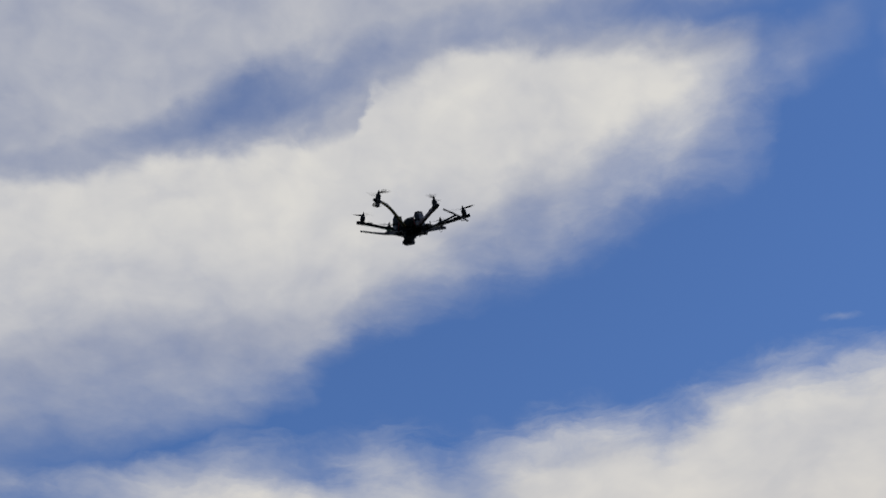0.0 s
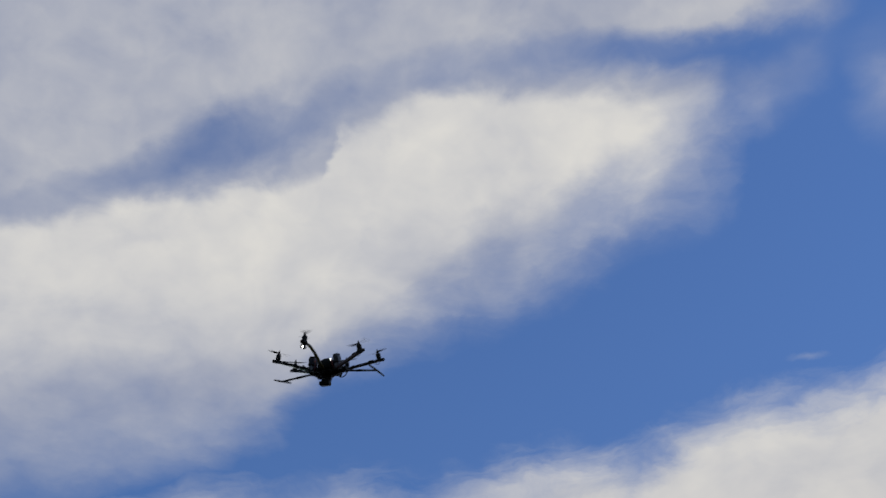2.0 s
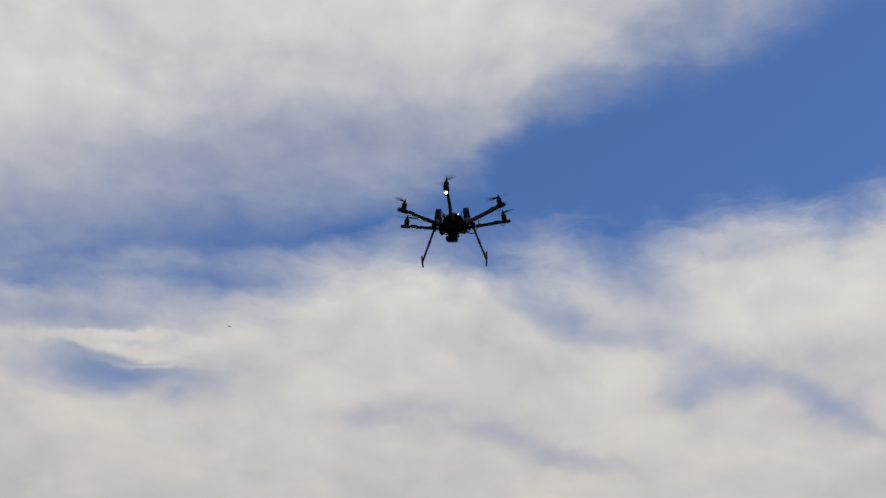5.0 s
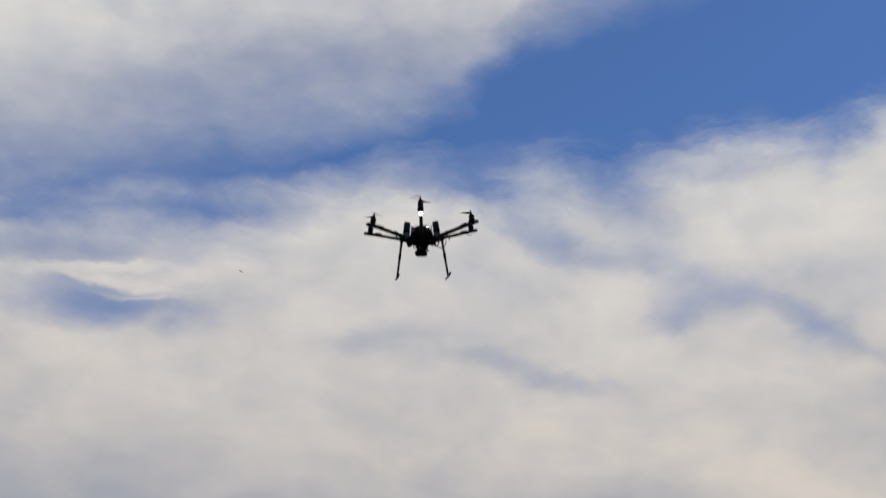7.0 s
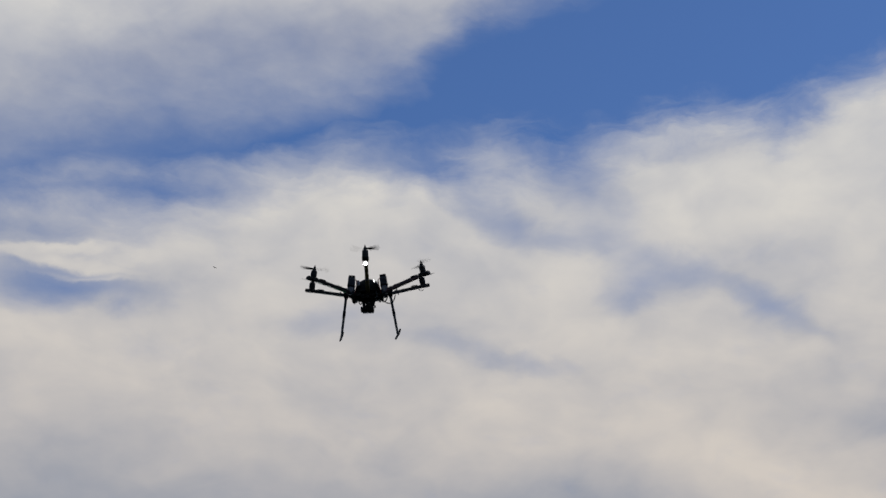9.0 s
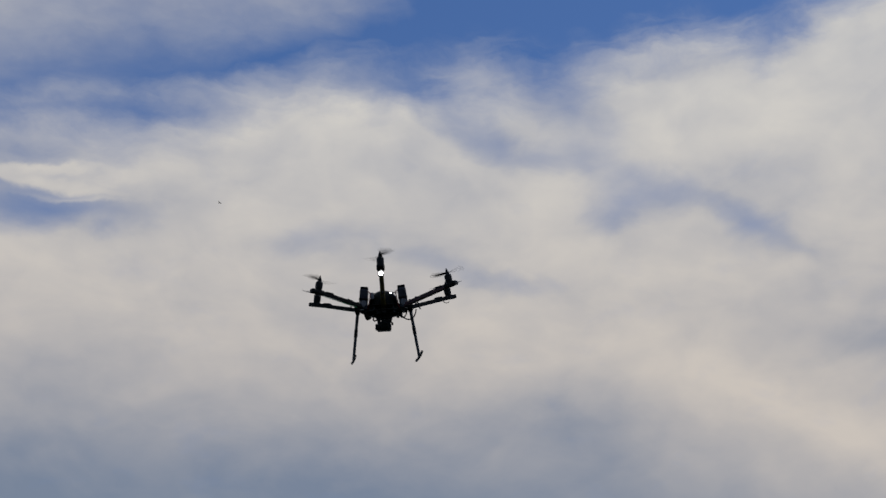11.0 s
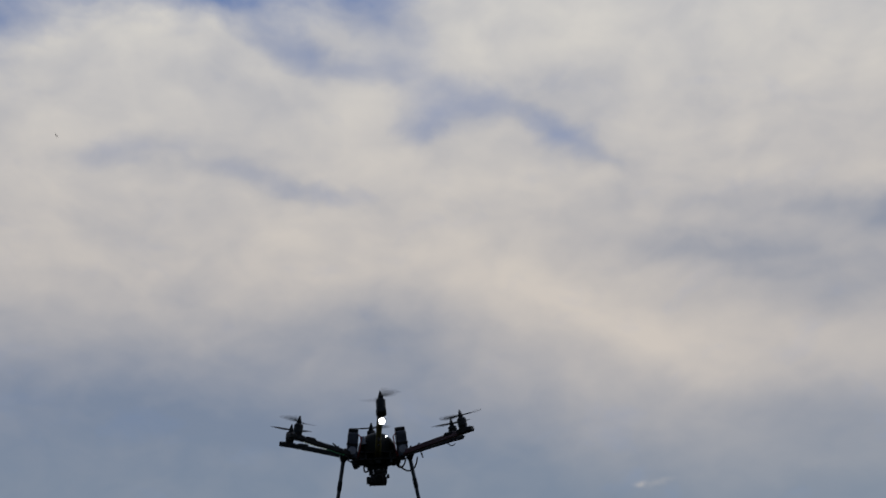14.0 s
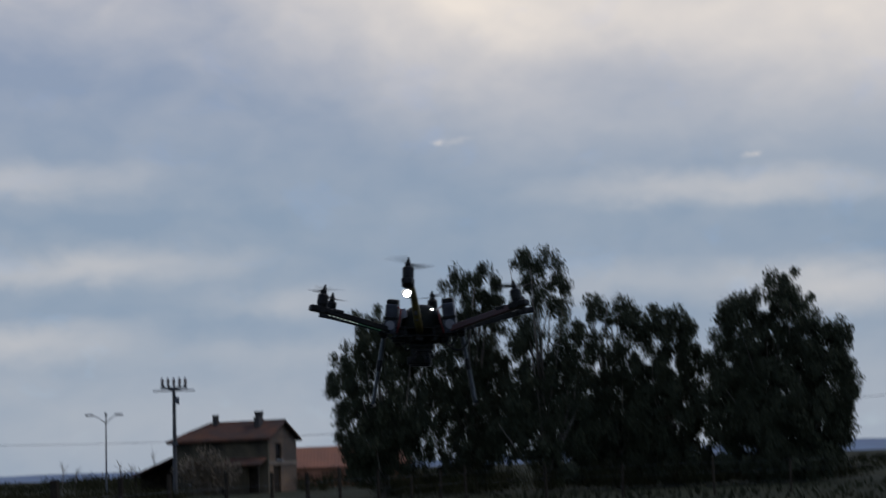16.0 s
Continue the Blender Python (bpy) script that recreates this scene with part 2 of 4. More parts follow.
    cloud = g.mix(g.smooth(el, 34.0, 17.0), high_cloud, low_cloud)
    sky = g.add("ShaderNodeTexSky")
    sky.sky_type, sky.sun_disc = "NISHITA", False
    sky.sun_elevation, sky.sun_rotation = radians(SUN_EL), radians(SUN_AZ)
    sky.altitude, sky.air_density, sky.dust_density, sky.ozone_density = 400.0, 1.0, 0.0, 6.0
    clear = g.add("ShaderNodeBackground", {"Color": g.vec("MULTIPLY", sky.outputs[0], (0.88, 1.0, 1.20)), "Strength": 0.106}).outputs[0]
    cloudy = g.add("ShaderNodeBackground", {"Color": cloud, "Strength": 1.0}).outputs[0]
    blend = g.add("ShaderNodeMixShader", {0: alpha, 1: clear, 2: cloudy}).outputs[0]
    g.add("ShaderNodeOutputWorld", {"Surface": blend})


build_sky()
sun = new("sun", bpy.data.lights.new("sun", "SUN"))
sun.data.energy, sun.data.angle, sun.data.color = 0.5, radians(3), (1.0, 0.95, 0.87)
a, e = radians(SUN_AZ), radians(SUN_EL)
sun.matrix_world = look((60 * math.sin(a) * math.cos(e), 60 * math.cos(a) * math.cos(e), 60 * math.sin(e)), (0, 0, 0))


# ---- materials ----
def material(name, dark, light, rough=0.6, metal=0.0, scale=4.0, bump=0.15, fine=40.0, coat=0.0, glow=None, shine=0.5):
    """Two tones mixed at two scales, with relief."""
    m = bpy.data.materials.new(name)
    m.use_nodes = True
    g = Nodes(m.node_tree)
    at = g.add("ShaderNodeTexCoord").outputs["Object"]
    big, small = g.noise(at, scale, 4.0).outputs["Fac"], g.noise(at, fine, 3.0).outputs["Fac"]
    tone = g.math("ADD", g.math("MULTIPLY", big, 0.7), g.math("MULTIPLY", small, 0.3))
    colour = g.mix(g.smooth(tone, 0.35, 0.65), dark, light)
    shader = g.add("ShaderNodeBsdfPrincipled", {"Base Color": colour, "Metallic": metal, "Coat Weight": coat, "Specular IOR Level": shine,
                                                "Roughness": g.smooth(big, 0.3, 0.7, rough * 0.85, min(1, rough * 1.15))})
    if bump:
        g.tree.links.new(g.add("ShaderNodeBump", {"Height": small, "Strength": bump, "Distance": 0.4 / fine}).outputs[0],
                         shader.inputs["Normal"])
    if glow:
        shader.inputs["Emission Color"].default_value = (*glow[:3], 1)
        shader.inputs["Emission Strength"].default_value = glow[3]
    g.add("ShaderNodeOutputMaterial", {"Surface": shader.outputs[0]})
    return m


CARBON = material("carbon_fibre", (0.005, 0.005, 0.0045), (0.010, 0.010, 0.009), 0.45, 0.0, 30, 0.1, 400, shine=0.12)
BLACK = material("black_plastic", (0.005, 0.005, 0.0045), (0.011, 0.011, 0.010), 0.55, 0.0, 20, 0.1, 300, shine=0.12)
DOME = material("glossy_dome", (0.004, 0.005, 0.004), (0.010, 0.011, 0.009), 0.42, 0.0, 12, 0.0, 200, 0.0, shine=0.03)
YELLOW = material("yellow_arm", (0.060, 0.047, 0.011), (0.105, 0.082, 0.018), 0.45, 0.0, 20, 0.1, 300)
RED = material("red_arm", (0.022, 0.004, 0.005), (0.042, 0.007, 0.009), 0.45, 0.0, 20, 0.1, 300)
MOTOR = material("motor_metal", (0.007, 0.007, 0.007), (0.017, 0.017, 0.016), 0.45, 0.2, 40, 0.1, 400, shine=0.12)
GREY = material("grey_label", (0.09, 0.095, 0.105), (0.16, 0.165, 0.18), 0.5, 0.0, 30, 0.05, 300)
LEAD = material("red_lead", (0.10, 0.012, 0.012), (0.16, 0.022, 0.020), 0.5, 0.0, 20, 0.0, 200)
PACK = material("battery_wrap", (0.018, 0.020, 0.026), (0.038, 0.042, 0.052), 0.42, 0.0, 30, 0.1, 300, shine=0.22)
LEG = material("leg_tube", (0.018, 0.020, 0.021), (0.042, 0.046, 0.049), 0.34, 0.4, 20, 0.05, 300, shine=0.4)
# glows for the headlamp lens and for the added dome glint
LAMP_AND_GLINT = material("lamp_glass_and_glint", (0.8, 0.8, 0.8), (0.9, 0.9, 0.9), 0.3, 0.0, 20, 0.0, 100, 0.0, (1.0, 1.0, 1.0, 12.0))
GREEN_LED = material("green_led", (0.02, 0.12, 0.06), (0.03, 0.2, 0.1), 0.4, 0.0, 20, 0.0, 100, 0.0, (0.16, 0.75, 0.42, 0.12))
WHITE_LED = material("white_led", (0.3, 0.3, 0.3), (0.5, 0.5, 0.5), 0.4, 0.0, 20, 0.0, 100, 0.0, (0.85, 1.0, 0.95, 0.65))
LEAF = material("eucalyptus_leaf", (0.026, 0.030, 0.017), (0.055, 0.060, 0.036), 0.9, 0.0, 0.6, 0.0, 8, shine=0.04)
STRAW = material("dry_twig", (0.11, 0.085, 0.056), (0.23, 0.180, 0.125), 0.9, 0.0, 1.0, 0.0, 8, shine=0.1)
BARK = material("pale_bark", (0.05, 0.042, 0.032), (0.13, 0.11, 0.085), 0.85, 0.0, 1.2, 0.5, 14)
SCRUB = material("scrub_leaf", (0.016, 0.017, 0.007), (0.034, 0.031, 0.014), 0.9, 0.0, 0.4, 0.0, 6, shine=0.04)
GRASS = material("dry_grass", (0.018, 0.021, 0.011), (0.036, 0.036, 0.021), 0.95, 0.0, 0.08, 0.6, 3, shine=0.04)
PLASTER = material("stained_plaster", (0.045, 0.028, 0.015), (0.185, 0.115, 0.064), 0.9, 0.0, 0.32, 0.5, 9)
DARK_PLASTER = material("dark_olive_plaster", (0.024, 0.022, 0.014), (0.115, 0.092, 0.058), 0.95, 0.0, 0.32, 0.5, 9, shine=0.2)
CLAY = material("clay_tile", (0.036, 0.016, 0.009), (0.115, 0.046, 0.022), 0.85, 0.0, 0.8, 0.5, 12)
BRICK = material("red_stucco", (0.20, 0.082, 0.042), (0.29, 0.122, 0.068), 0.9, 0.0, 0.5, 0.4, 10)
WOOD = material("weathered_wood", (0.016, 0.012, 0.008), (0.040, 0.031, 0.021), 0.9, 0.0, 2.0, 0.5, 30, shine=0.1)
STONE = material("pale_render", (0.10, 0.078, 0.055), (0.20, 0.155, 0.11), 0.9, 0.0, 0.8, 0.4, 12)
CONCRETE = material("grey_concrete", (0.16, 0.16, 0.155), (0.26, 0.255, 0.245), 0.85, 0.0, 1.5, 0.3, 25)
SOOT = material("sooty_masonry", (0.018, 0.016, 0.014), (0.05, 0.044, 0.038), 0.9, 0.0, 2.0, 0.4, 20)
OLDPOLE = material("dark_weathered_pole", (0.034, 0.033, 0.031), (0.072, 0.069, 0.065), 0.9, 0.0, 1.5, 0.4, 25)
STEEL = material("galvanised_steel", (0.060, 0.063, 0.066), (0.11, 0.115, 0.12), 0.6, 0.3, 3.0, 0.1, 40)
DARKGLASS = material("dark_window", (0.010, 0.011, 0.012), (0.02, 0.02, 0.022), 0.15, 0.0, 1.0, 0.0, 10)
CERAMIC = material("brown_ceramic", (0.05, 0.04, 0.035), (0.09, 0.07, 0.06), 0.3, 0.0, 5.0, 0.0, 30)
# distance haze is painted into the hills as a pale blue base colour
PAINTED_HAZE = material("far_hills_painted_haze", (0.10, 0.14, 0.20), (0.15, 0.20, 0.27), 1.0, 0.0, 0.01, 0.0, 0.1)
FEATHER = material("dark_feather", (0.015, 0.014, 0.013), (0.03, 0.028, 0.026), 0.8, 0.0, 20, 0.0, 100)


# ---- mesh helpers ----
def part(name, bm, mat, parent=None, label="", smooth=False):
    """Links a bmesh as one mesh object, under a thing or a part."""
    mesh = bpy.data.meshes.new(name)
    bmesh.ops.recalc_face_normals(bm, faces=bm.faces)
    bm.to_mesh(mesh)
    bm.free()
    mesh.materials.append(mat)
    if smooth:
        for p in mesh.polygons:
            p.use_smooth = True
    ob = new(name, mesh)
    ob.parent = parent
    if label:
        tagged(ob, label)
    return ob


def thing(name, label, category, m=None, group="", kind=""):
    ob = new(name)
    if m is not None:
        ob.matrix_basis = m
    return tagged(ob, label, category, group, kind)


def box(bm, centre, size, m=None, bevel=0.0):
    made = bmesh.ops.create_cube(bm, size=1.0, matrix=(m or Matrix()) @ Matrix.Translation(centre) @ Matrix.Diagonal((*size, 1)))
    if bevel:
        edges = {e for v in made["verts"] for e in v.link_edges}
        bmesh.ops.bevel(bm, geom=list(edges), offset=bevel, segments=2, affect="EDGES", profile=0.6)
    return bm


def cone(bm, p, q, r0, r1, sides=12):
    """A tapered rod from p to q."""
    p, q = Vector(p), Vector(q)
    turn = (q - p).to_track_quat("Z", "Y").to_matrix().to_4x4()
    bmesh.ops.create_cone(bm, cap_ends=True, segments=sides, radius1=r0, radius2=r1, depth=(q - p).length,
                          matrix=Matrix.Translation((p + q) / 2) @ turn)
    return bm


def tube(bm, points, radii, sides=8):
    """A tube along points, with a radius at each."""
    points = [Vector(p) for p in points]
    rings = []
    for i, p in enumerate(points):
        way = (points[min(i + 1, len(points) - 1)] - points[max(i - 1, 0)]).normalized()
        side = way.orthogonal().normalized() if not rings else (side - way * side.dot(way)).normalized()
        other = way.cross(side)
        rings.append([bm.verts.new(p + (side * math.cos(k * math.tau / sides) + other * math.sin(k * math.tau / sides)) * radii[i])
                      for k in range(sides)])
    for a, b in zip(rings, rings[1:]):
        for k in range(sides):
            bm.faces.new((a[k], a[(k + 1) % sides], b[(k + 1) % sides], b[k]))
    bm.faces.new(rings[0][::-1])
    bm.faces.new(rings[-1])
    return bm


def ball(bm, centre, size, m=None, seg=24, rings=14):
    bmesh.ops.create_uvsphere(bm, u_segments=seg, v_segments=rings, radius=1.0,
                              matrix=(m or Matrix()) @ Matrix.Translation(centre) @ Matrix.Diagonal((*size, 1)))
    return bm


def bowed(points):
    """Thirteen points on the smooth curve that four points pull."""
    p = [Vector(q) for q in points]
    p[1], p[2] = p[1] + (p[1] - p[0].lerp(p[3], 0.33)) * 0.3, p[2] + (p[2] - p[0].lerp(p[3], 0.67)) * 0.3
    return [p[0] * (1 - u) ** 3 + p[1] * 3 * u * (1 - u) ** 2 + p[2] * 3 * u * u * (1 - u) + p[3] * u ** 3 for u in [k / 12 for k in range(13)]]


BM = bmesh.new


def polar(deg, dist, z=0.0):
    """A place at that bearing (degrees to the right of the y axis) and distance."""
    return Vector((math.sin(radians(deg)) * dist, math.cos(radians(deg)) * dist, z))


# ---- ground and distance ----
def build_ground():
    bm = BM()
    rings = [0, 8, 20, 40, 60, 80, 110, 150, 220, 350, 600, 1000, 2000, 4500]
    rows = []
    for r in rings:
        row = []
        for k in range(64):
            a = k * math.tau / 64
            x, y = r * math.sin(a), r * math.cos(a)
            z = 0.12 * noise.noise(Vector((x * 0.05, y * 0.05, 0.3))) if 0 < r < 200 else 0.0
            row.append(bm.verts.new((x, y, z)))
            if r == 0:
                row = row * 64
                break
        rows.append(row)
    for a, b in zip(rows, rows[1:]):
        for k in range(64):
            vs = list(dict.fromkeys((a[k], b[k], b[(k + 1) % 64], a[(k + 1) % 64])))
            bm.faces.new(vs)
    tagged(part("ground", bm, GRASS), "dark rough grass field reaching the horizon", "ground", kind="structure")
    bm = BM()
    rows = []
    for k in range(181):
        b = -90 + k
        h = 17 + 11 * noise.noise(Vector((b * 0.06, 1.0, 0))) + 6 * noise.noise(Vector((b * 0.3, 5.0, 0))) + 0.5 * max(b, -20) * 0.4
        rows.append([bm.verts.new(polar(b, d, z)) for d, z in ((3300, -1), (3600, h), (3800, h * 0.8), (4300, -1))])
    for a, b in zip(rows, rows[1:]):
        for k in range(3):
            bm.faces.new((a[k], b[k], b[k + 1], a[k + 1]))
    tagged(part("backdrop", bm, PAINTED_HAZE, smooth=True), "low hills on the horizon with blue haze painted in", "hills", kind="structure")


build_ground()


# ---- grass tufts and scrub ----
def leaves(spots, size, rnd, droop=0.7):
    """Long thin leaf blades at the spots, hanging, as plain vertex and face lists."""
    verts, faces = [], []
    for p in spots:
        s = size * rnd.uniform(0.6, 1.4)
        way = Vector((rnd.gauss(0, 1), rnd.gauss(0, 1), rnd.gauss(0, 1) * (1 - droop) - droop * 1.6)).normalized()
        side = way.cross(Vector((rnd.gauss(0, 1), rnd.gauss(0, 1), rnd.gauss(0, 0.4)))).normalized() * s * 0.2
        n = len(verts)
        verts += [p, p + way * s * 0.45 + side, p + way * s, p + way * s * 0.45 - side]
        faces.append((n, n + 1, n + 2, n + 3))
    return verts, faces


def leaf_mesh(name, spots, size, rnd, mat, parent, droop=0.7):
    mesh = bpy.data.meshes.new(name)
    verts, faces = leaves(spots, size, rnd, droop)
    mesh.from_pydata(verts, [], faces)
    mesh.materials.append(mat)
    ob = new(name, mesh)
    ob.parent = parent
    return ob


def build_scrub():
    rnd = random.Random(5)
    near, far = [], []

    def mound(bearing, dist, wide, tall, spots, count):
        """A low bush: leaves crowded towards the outside of an uneven mound."""
        c = polar(bearing, dist)
        lobes = [(rnd.gauss(0, wide * 0.35), rnd.gauss(0, wide * 0.35), rnd.uniform(0.55, 1.0)) for k in range(4)]
        for k in range(count):
            x, y, h = lobes[k % 4]
            d = Vector((rnd.gauss(0, 1), rnd.gauss(0, 1), rnd.gauss(0, 1))).normalized() * rnd.random() ** 0.35
            spots.append(c + Vector((x + d.x * wide * 0.6, y + d.y * wide * 0.6, max(0.02, tall * h * (0.5 + 0.5 * d.z)))))

    # the belt under the trees, the hedge by the buildings, far growth either side
    for k in range(150):
        mound(rnd.uniform(-2.6, 14.0), rnd.uniform(83, 108), rnd.uniform(0.9, 1.8), rnd.uniform(0.9, 2.2), near, 330)
    for k in range(34):
        mound(rnd.uniform(-5.8, -2.4), rnd.uniform(120, 146), rnd.uniform(0.9, 1.6), rnd.uniform(1.2, 2.3), near, 330)
    for k in range(130):
        b = rnd.uniform(-24, -9.6)
        mound(b, rnd.uniform(170, 320), rnd.uniform(1.4, 3.2), rnd.uniform(1.0, 2.0) + (0.8 if b > -14.8 else 0.0) + 1.3 * max(0, noise.noise(Vector((b * 0.9, 3.0, 0)))), far, 170)
    for k in range(70):
        mound(rnd.uniform(-19, -9.8), rnd.uniform(60, 150), rnd.uniform(1.0, 2.2), rnd.uniform(0.5, 1.3), near, 260)
    for k in range(60):
        mound(rnd.uniform(14.0, 24), rnd.uniform(120, 300), rnd.uniform(1.0, 2.4), rnd.uniform(0.5, 1.3), far, 150)
    tagged(leaf_mesh("scrub", near, 0.17, rnd, SCRUB, None, droop=0.1), "dark brush and hedge growth along the field edge", "scrub", kind="stuff")
    tagged(leaf_mesh("scrub", far, 0.32, rnd, SCRUB, None, droop=0.1), "low dark bushes across the far field", "scrub", kind="stuff")
    spots = []
    for k in range(9000):
        c = polar(rnd.uniform(-20, 20), 24 * (80 / 24) ** rnd.random(), 0.0)
        spots.append(c + Vector((0, 0, -0.05)))
    ob = leaf_mesh("grass", spots, 0.30, rnd, GRASS, None, droop=-0.6)
    tagged(ob, "rough dry grass tufts in the field", "grass", kind="stuff")


def bare_sapling(bearing, dist, tall, seed):
    """A thin leafless sapling: a stem with a few rising twigs."""
    rnd = random.Random(seed)
    sapling = thing("bare_sapling", "thin leafless sapling standing among far bushes", "sapling", Matrix.Translation(polar(bearing, dist)), group="saplings on the skyline")
    top = Vector((rnd.gauss(0, 0.15), 0, tall))
    part("stem", tube(BM(), [(0, 0, -0.1), top * 0.5 + Vector((0.08, 0, 0)), top], [0.09, 0.06, 0.02], 6), BARK, sapling)
    for k in range(9):
        p = top * rnd.uniform(0.4, 0.95)
        way = Vector((rnd.gauss(0, 0.5), rnd.gauss(0, 0.5), rnd.uniform(0.5, 1.1)))
        part("branch", tube(BM(), [p, p + way * 0.5 + Vector((0, 0, -0.05)), p + way], [0.035, 0.025, 0.01], 5), BARK, sapling)


build_scrub()
for numbers in ((-14.05, 190, 3.3, 1), (-13.6, 205, 3.0, 2), (-12.0, 210, 3.4, 3), (-11.6, 195, 3.1, 4), (-10.75, 185, 4.3, 5)):
    bare_sapling(*numbers)


# ---- trees ----
def build_tree(bearing, dist, lobes, seed, density=1.0, label="tall dark eucalyptus with drooping leaf clumps"):
    """A eucalyptus; lobes: (across, height, half width, half height) in metres, across the line of sight."""
    rnd = random.Random(seed)
    tree = thing("eucalyptus_tree", label, "tree", Matrix.Translation(polar(bearing, dist)) @ pose(0, 0, 0, 0, 0, -bearing),
                 group="row of eucalyptus trees")
    top = max(l[1] for l in lobes)
    trunk = BM()
    fork = [(0, 0, -0.1), (0.1, 0, top * 0.2), (lobes[0][0] * 0.4, 0.1, top * 0.5), (lobes[0][0] * 0.8, 0, top * 0.84)]
    tube(trunk, fork, [0.26, 0.2, 0.13, 0.03], 9)
    for x, z, w, h in lobes:
        for j in range(3):
            start = rnd.uniform(0.15, 0.5) * z
            goal = Vector((x + rnd.gauss(0, w * 0.4), rnd.gauss(0, w * 0.4), z + rnd.uniform(-0.5, 0.35) * h))
            p0 = Vector((lobes[0][0] * 0.5 * start / top, 0, start))
            mid = p0.lerp(goal, 0.5) + Vector((rnd.gauss(0, 0.25), rnd.gauss(0, 0.25), -0.35))
            tube(trunk, [p0, mid, goal], [0.075, 0.05, 0.015], 5)
    part("trunk", trunk, BARK, tree, "pale peeling bark", smooth=True)
    spots = []
    for x, z, w, h in lobes:
        airy = 1.5 - 0.78 * max(0.0, min(1.0, (z / top - 0.40) / 0.30))
        clumps = int(27 * density * airy * max(0.5, w * h / 1.6))
        for c in range(clumps):
            # clumps sit towards the outside of the lobe and leave gaps
            d = Vector((rnd.gauss(0, 1), rnd.gauss(0, 1), rnd.gauss(0, 1))).normalized() * rnd.random() ** 0.45
            centre = Vector((x + d.x * w, d.y * max(w, 1.0), z + d.z * h))
            r = rnd.uniform(0.2, 0.46)
            for j in range(150):
                o = Vector((rnd.gauss(0, 1), rnd.gauss(0, 1), rnd.gauss(0, 1)))
                o = o.normalized() * r * 1.15 * rnd.random() ** 0.5
                o.z = o.z * 1.3 - 0.1
                q = centre + o
                if q.z > 0.15:
                    spots.append(q)
    leaf_mesh("crown", spots, 0.185, rnd, LEAF, tree)
    return tree


build_tree(-2.45, 86, [(-0.25, 9.11, 2.08, 1.47), (-1.26, 6.94, 1.73, 1.96), (0.63, 7.18, 2.08, 2.29), (-2.14, 5.88, 0.97, 1.31), (-0.63, 3.77, 2.08, 1.96), (1.26, 3.70, 1.90, 2.29), (-0.94, 1.90, 1.38, 0.98), (1.51, 8.97, 1.45, 1.37), (2.04, 7.44, 1.18, 1.96)], 3, 1.00)
build_tree(0.77, 88, [(0.16, 11.96, 1.77, 1.24), (0.00, 10.04, 1.20, 1.34), (-0.80, 8.46, 1.42, 1.67), (0.80, 8.08, 1.59, 2.01), (-1.13, 5.58, 1.95, 2.34), (1.13, 5.17, 1.59, 2.68), (-0.16, 2.32, 2.12, 1.67), (1.50, 11.35, 0.75, 0.95), (1.35, 10.1, 0.7, 0.9)], 4, 1.00)
build_tree(3.46, 86, [(-0.31, 12.66, 1.31, 1.18), (0.79, 11.54, 1.21, 1.47), (-0.63, 10.66, 0.97, 1.31), (1.57, 9.63, 1.04, 1.64), (2.04, 6.78, 0.76, 1.96), (-1.10, 8.47, 1.38, 1.96), (1.26, 6.81, 1.21, 1.96), (-0.79, 5.32, 1.73, 2.29), (0.79, 2.74, 2.08, 2.29), (-1.89, 3.31, 1.38, 1.37), (1.48, 4.75, 1.11, 1.47)], 5, 0.80)
build_tree(6.04, 88, [(-0.71, 5.56, 0.99, 2.01), (0.39, 6.16, 0.85, 1.84), (-1.45, 3.02, 1.59, 2.01), (1.45, 2.90, 1.42, 2.01), (-0.48, 10.22, 1.06, 1.07), (0.64, 10.01, 1.13, 1.27), (-0.64, 8.13, 0.89, 1.34), (0.97, 7.75, 1.06, 1.67), (1.61, 5.47, 1.24, 2.01), (-0.32, 3.29, 1.77, 2.34), (1.29, 1.94, 1.42, 2.01)], 6, 0.85)
build_tree(8.18, 87, [(-1.11, 9.22, 1.40, 1.06), (0.32, 9.16, 1.40, 1.13), (-0.48, 6.97, 1.93, 1.82), (1.11, 6.91, 1.05, 1.99), (-0.16, 4.09, 2.28, 2.32), (0.16, 1.53, 2.10, 1.65)], 7, 1.20)
build_tree(11.70, 85, [(0.99, 10.93, 0.82, 1.03), (-0.62, 9.12, 1.88, 1.23), (1.71, 9.03, 1.37, 1.45), (-1.87, 9.48, 1.03, 0.97), (-0.93, 6.65, 2.56, 2.26), (2.18, 6.53, 1.88, 2.26), (3.73, 7.71, 0.85, 1.13), (3.95, 5.21, 0.55, 1.78), (-2.18, 4.21, 1.71, 2.26), (0.93, 3.47, 3.08, 2.59), (3.11, 3.07, 1.20, 1.94), (0.31, 1.32, 3.42, 1.29)], 8, 1.40)


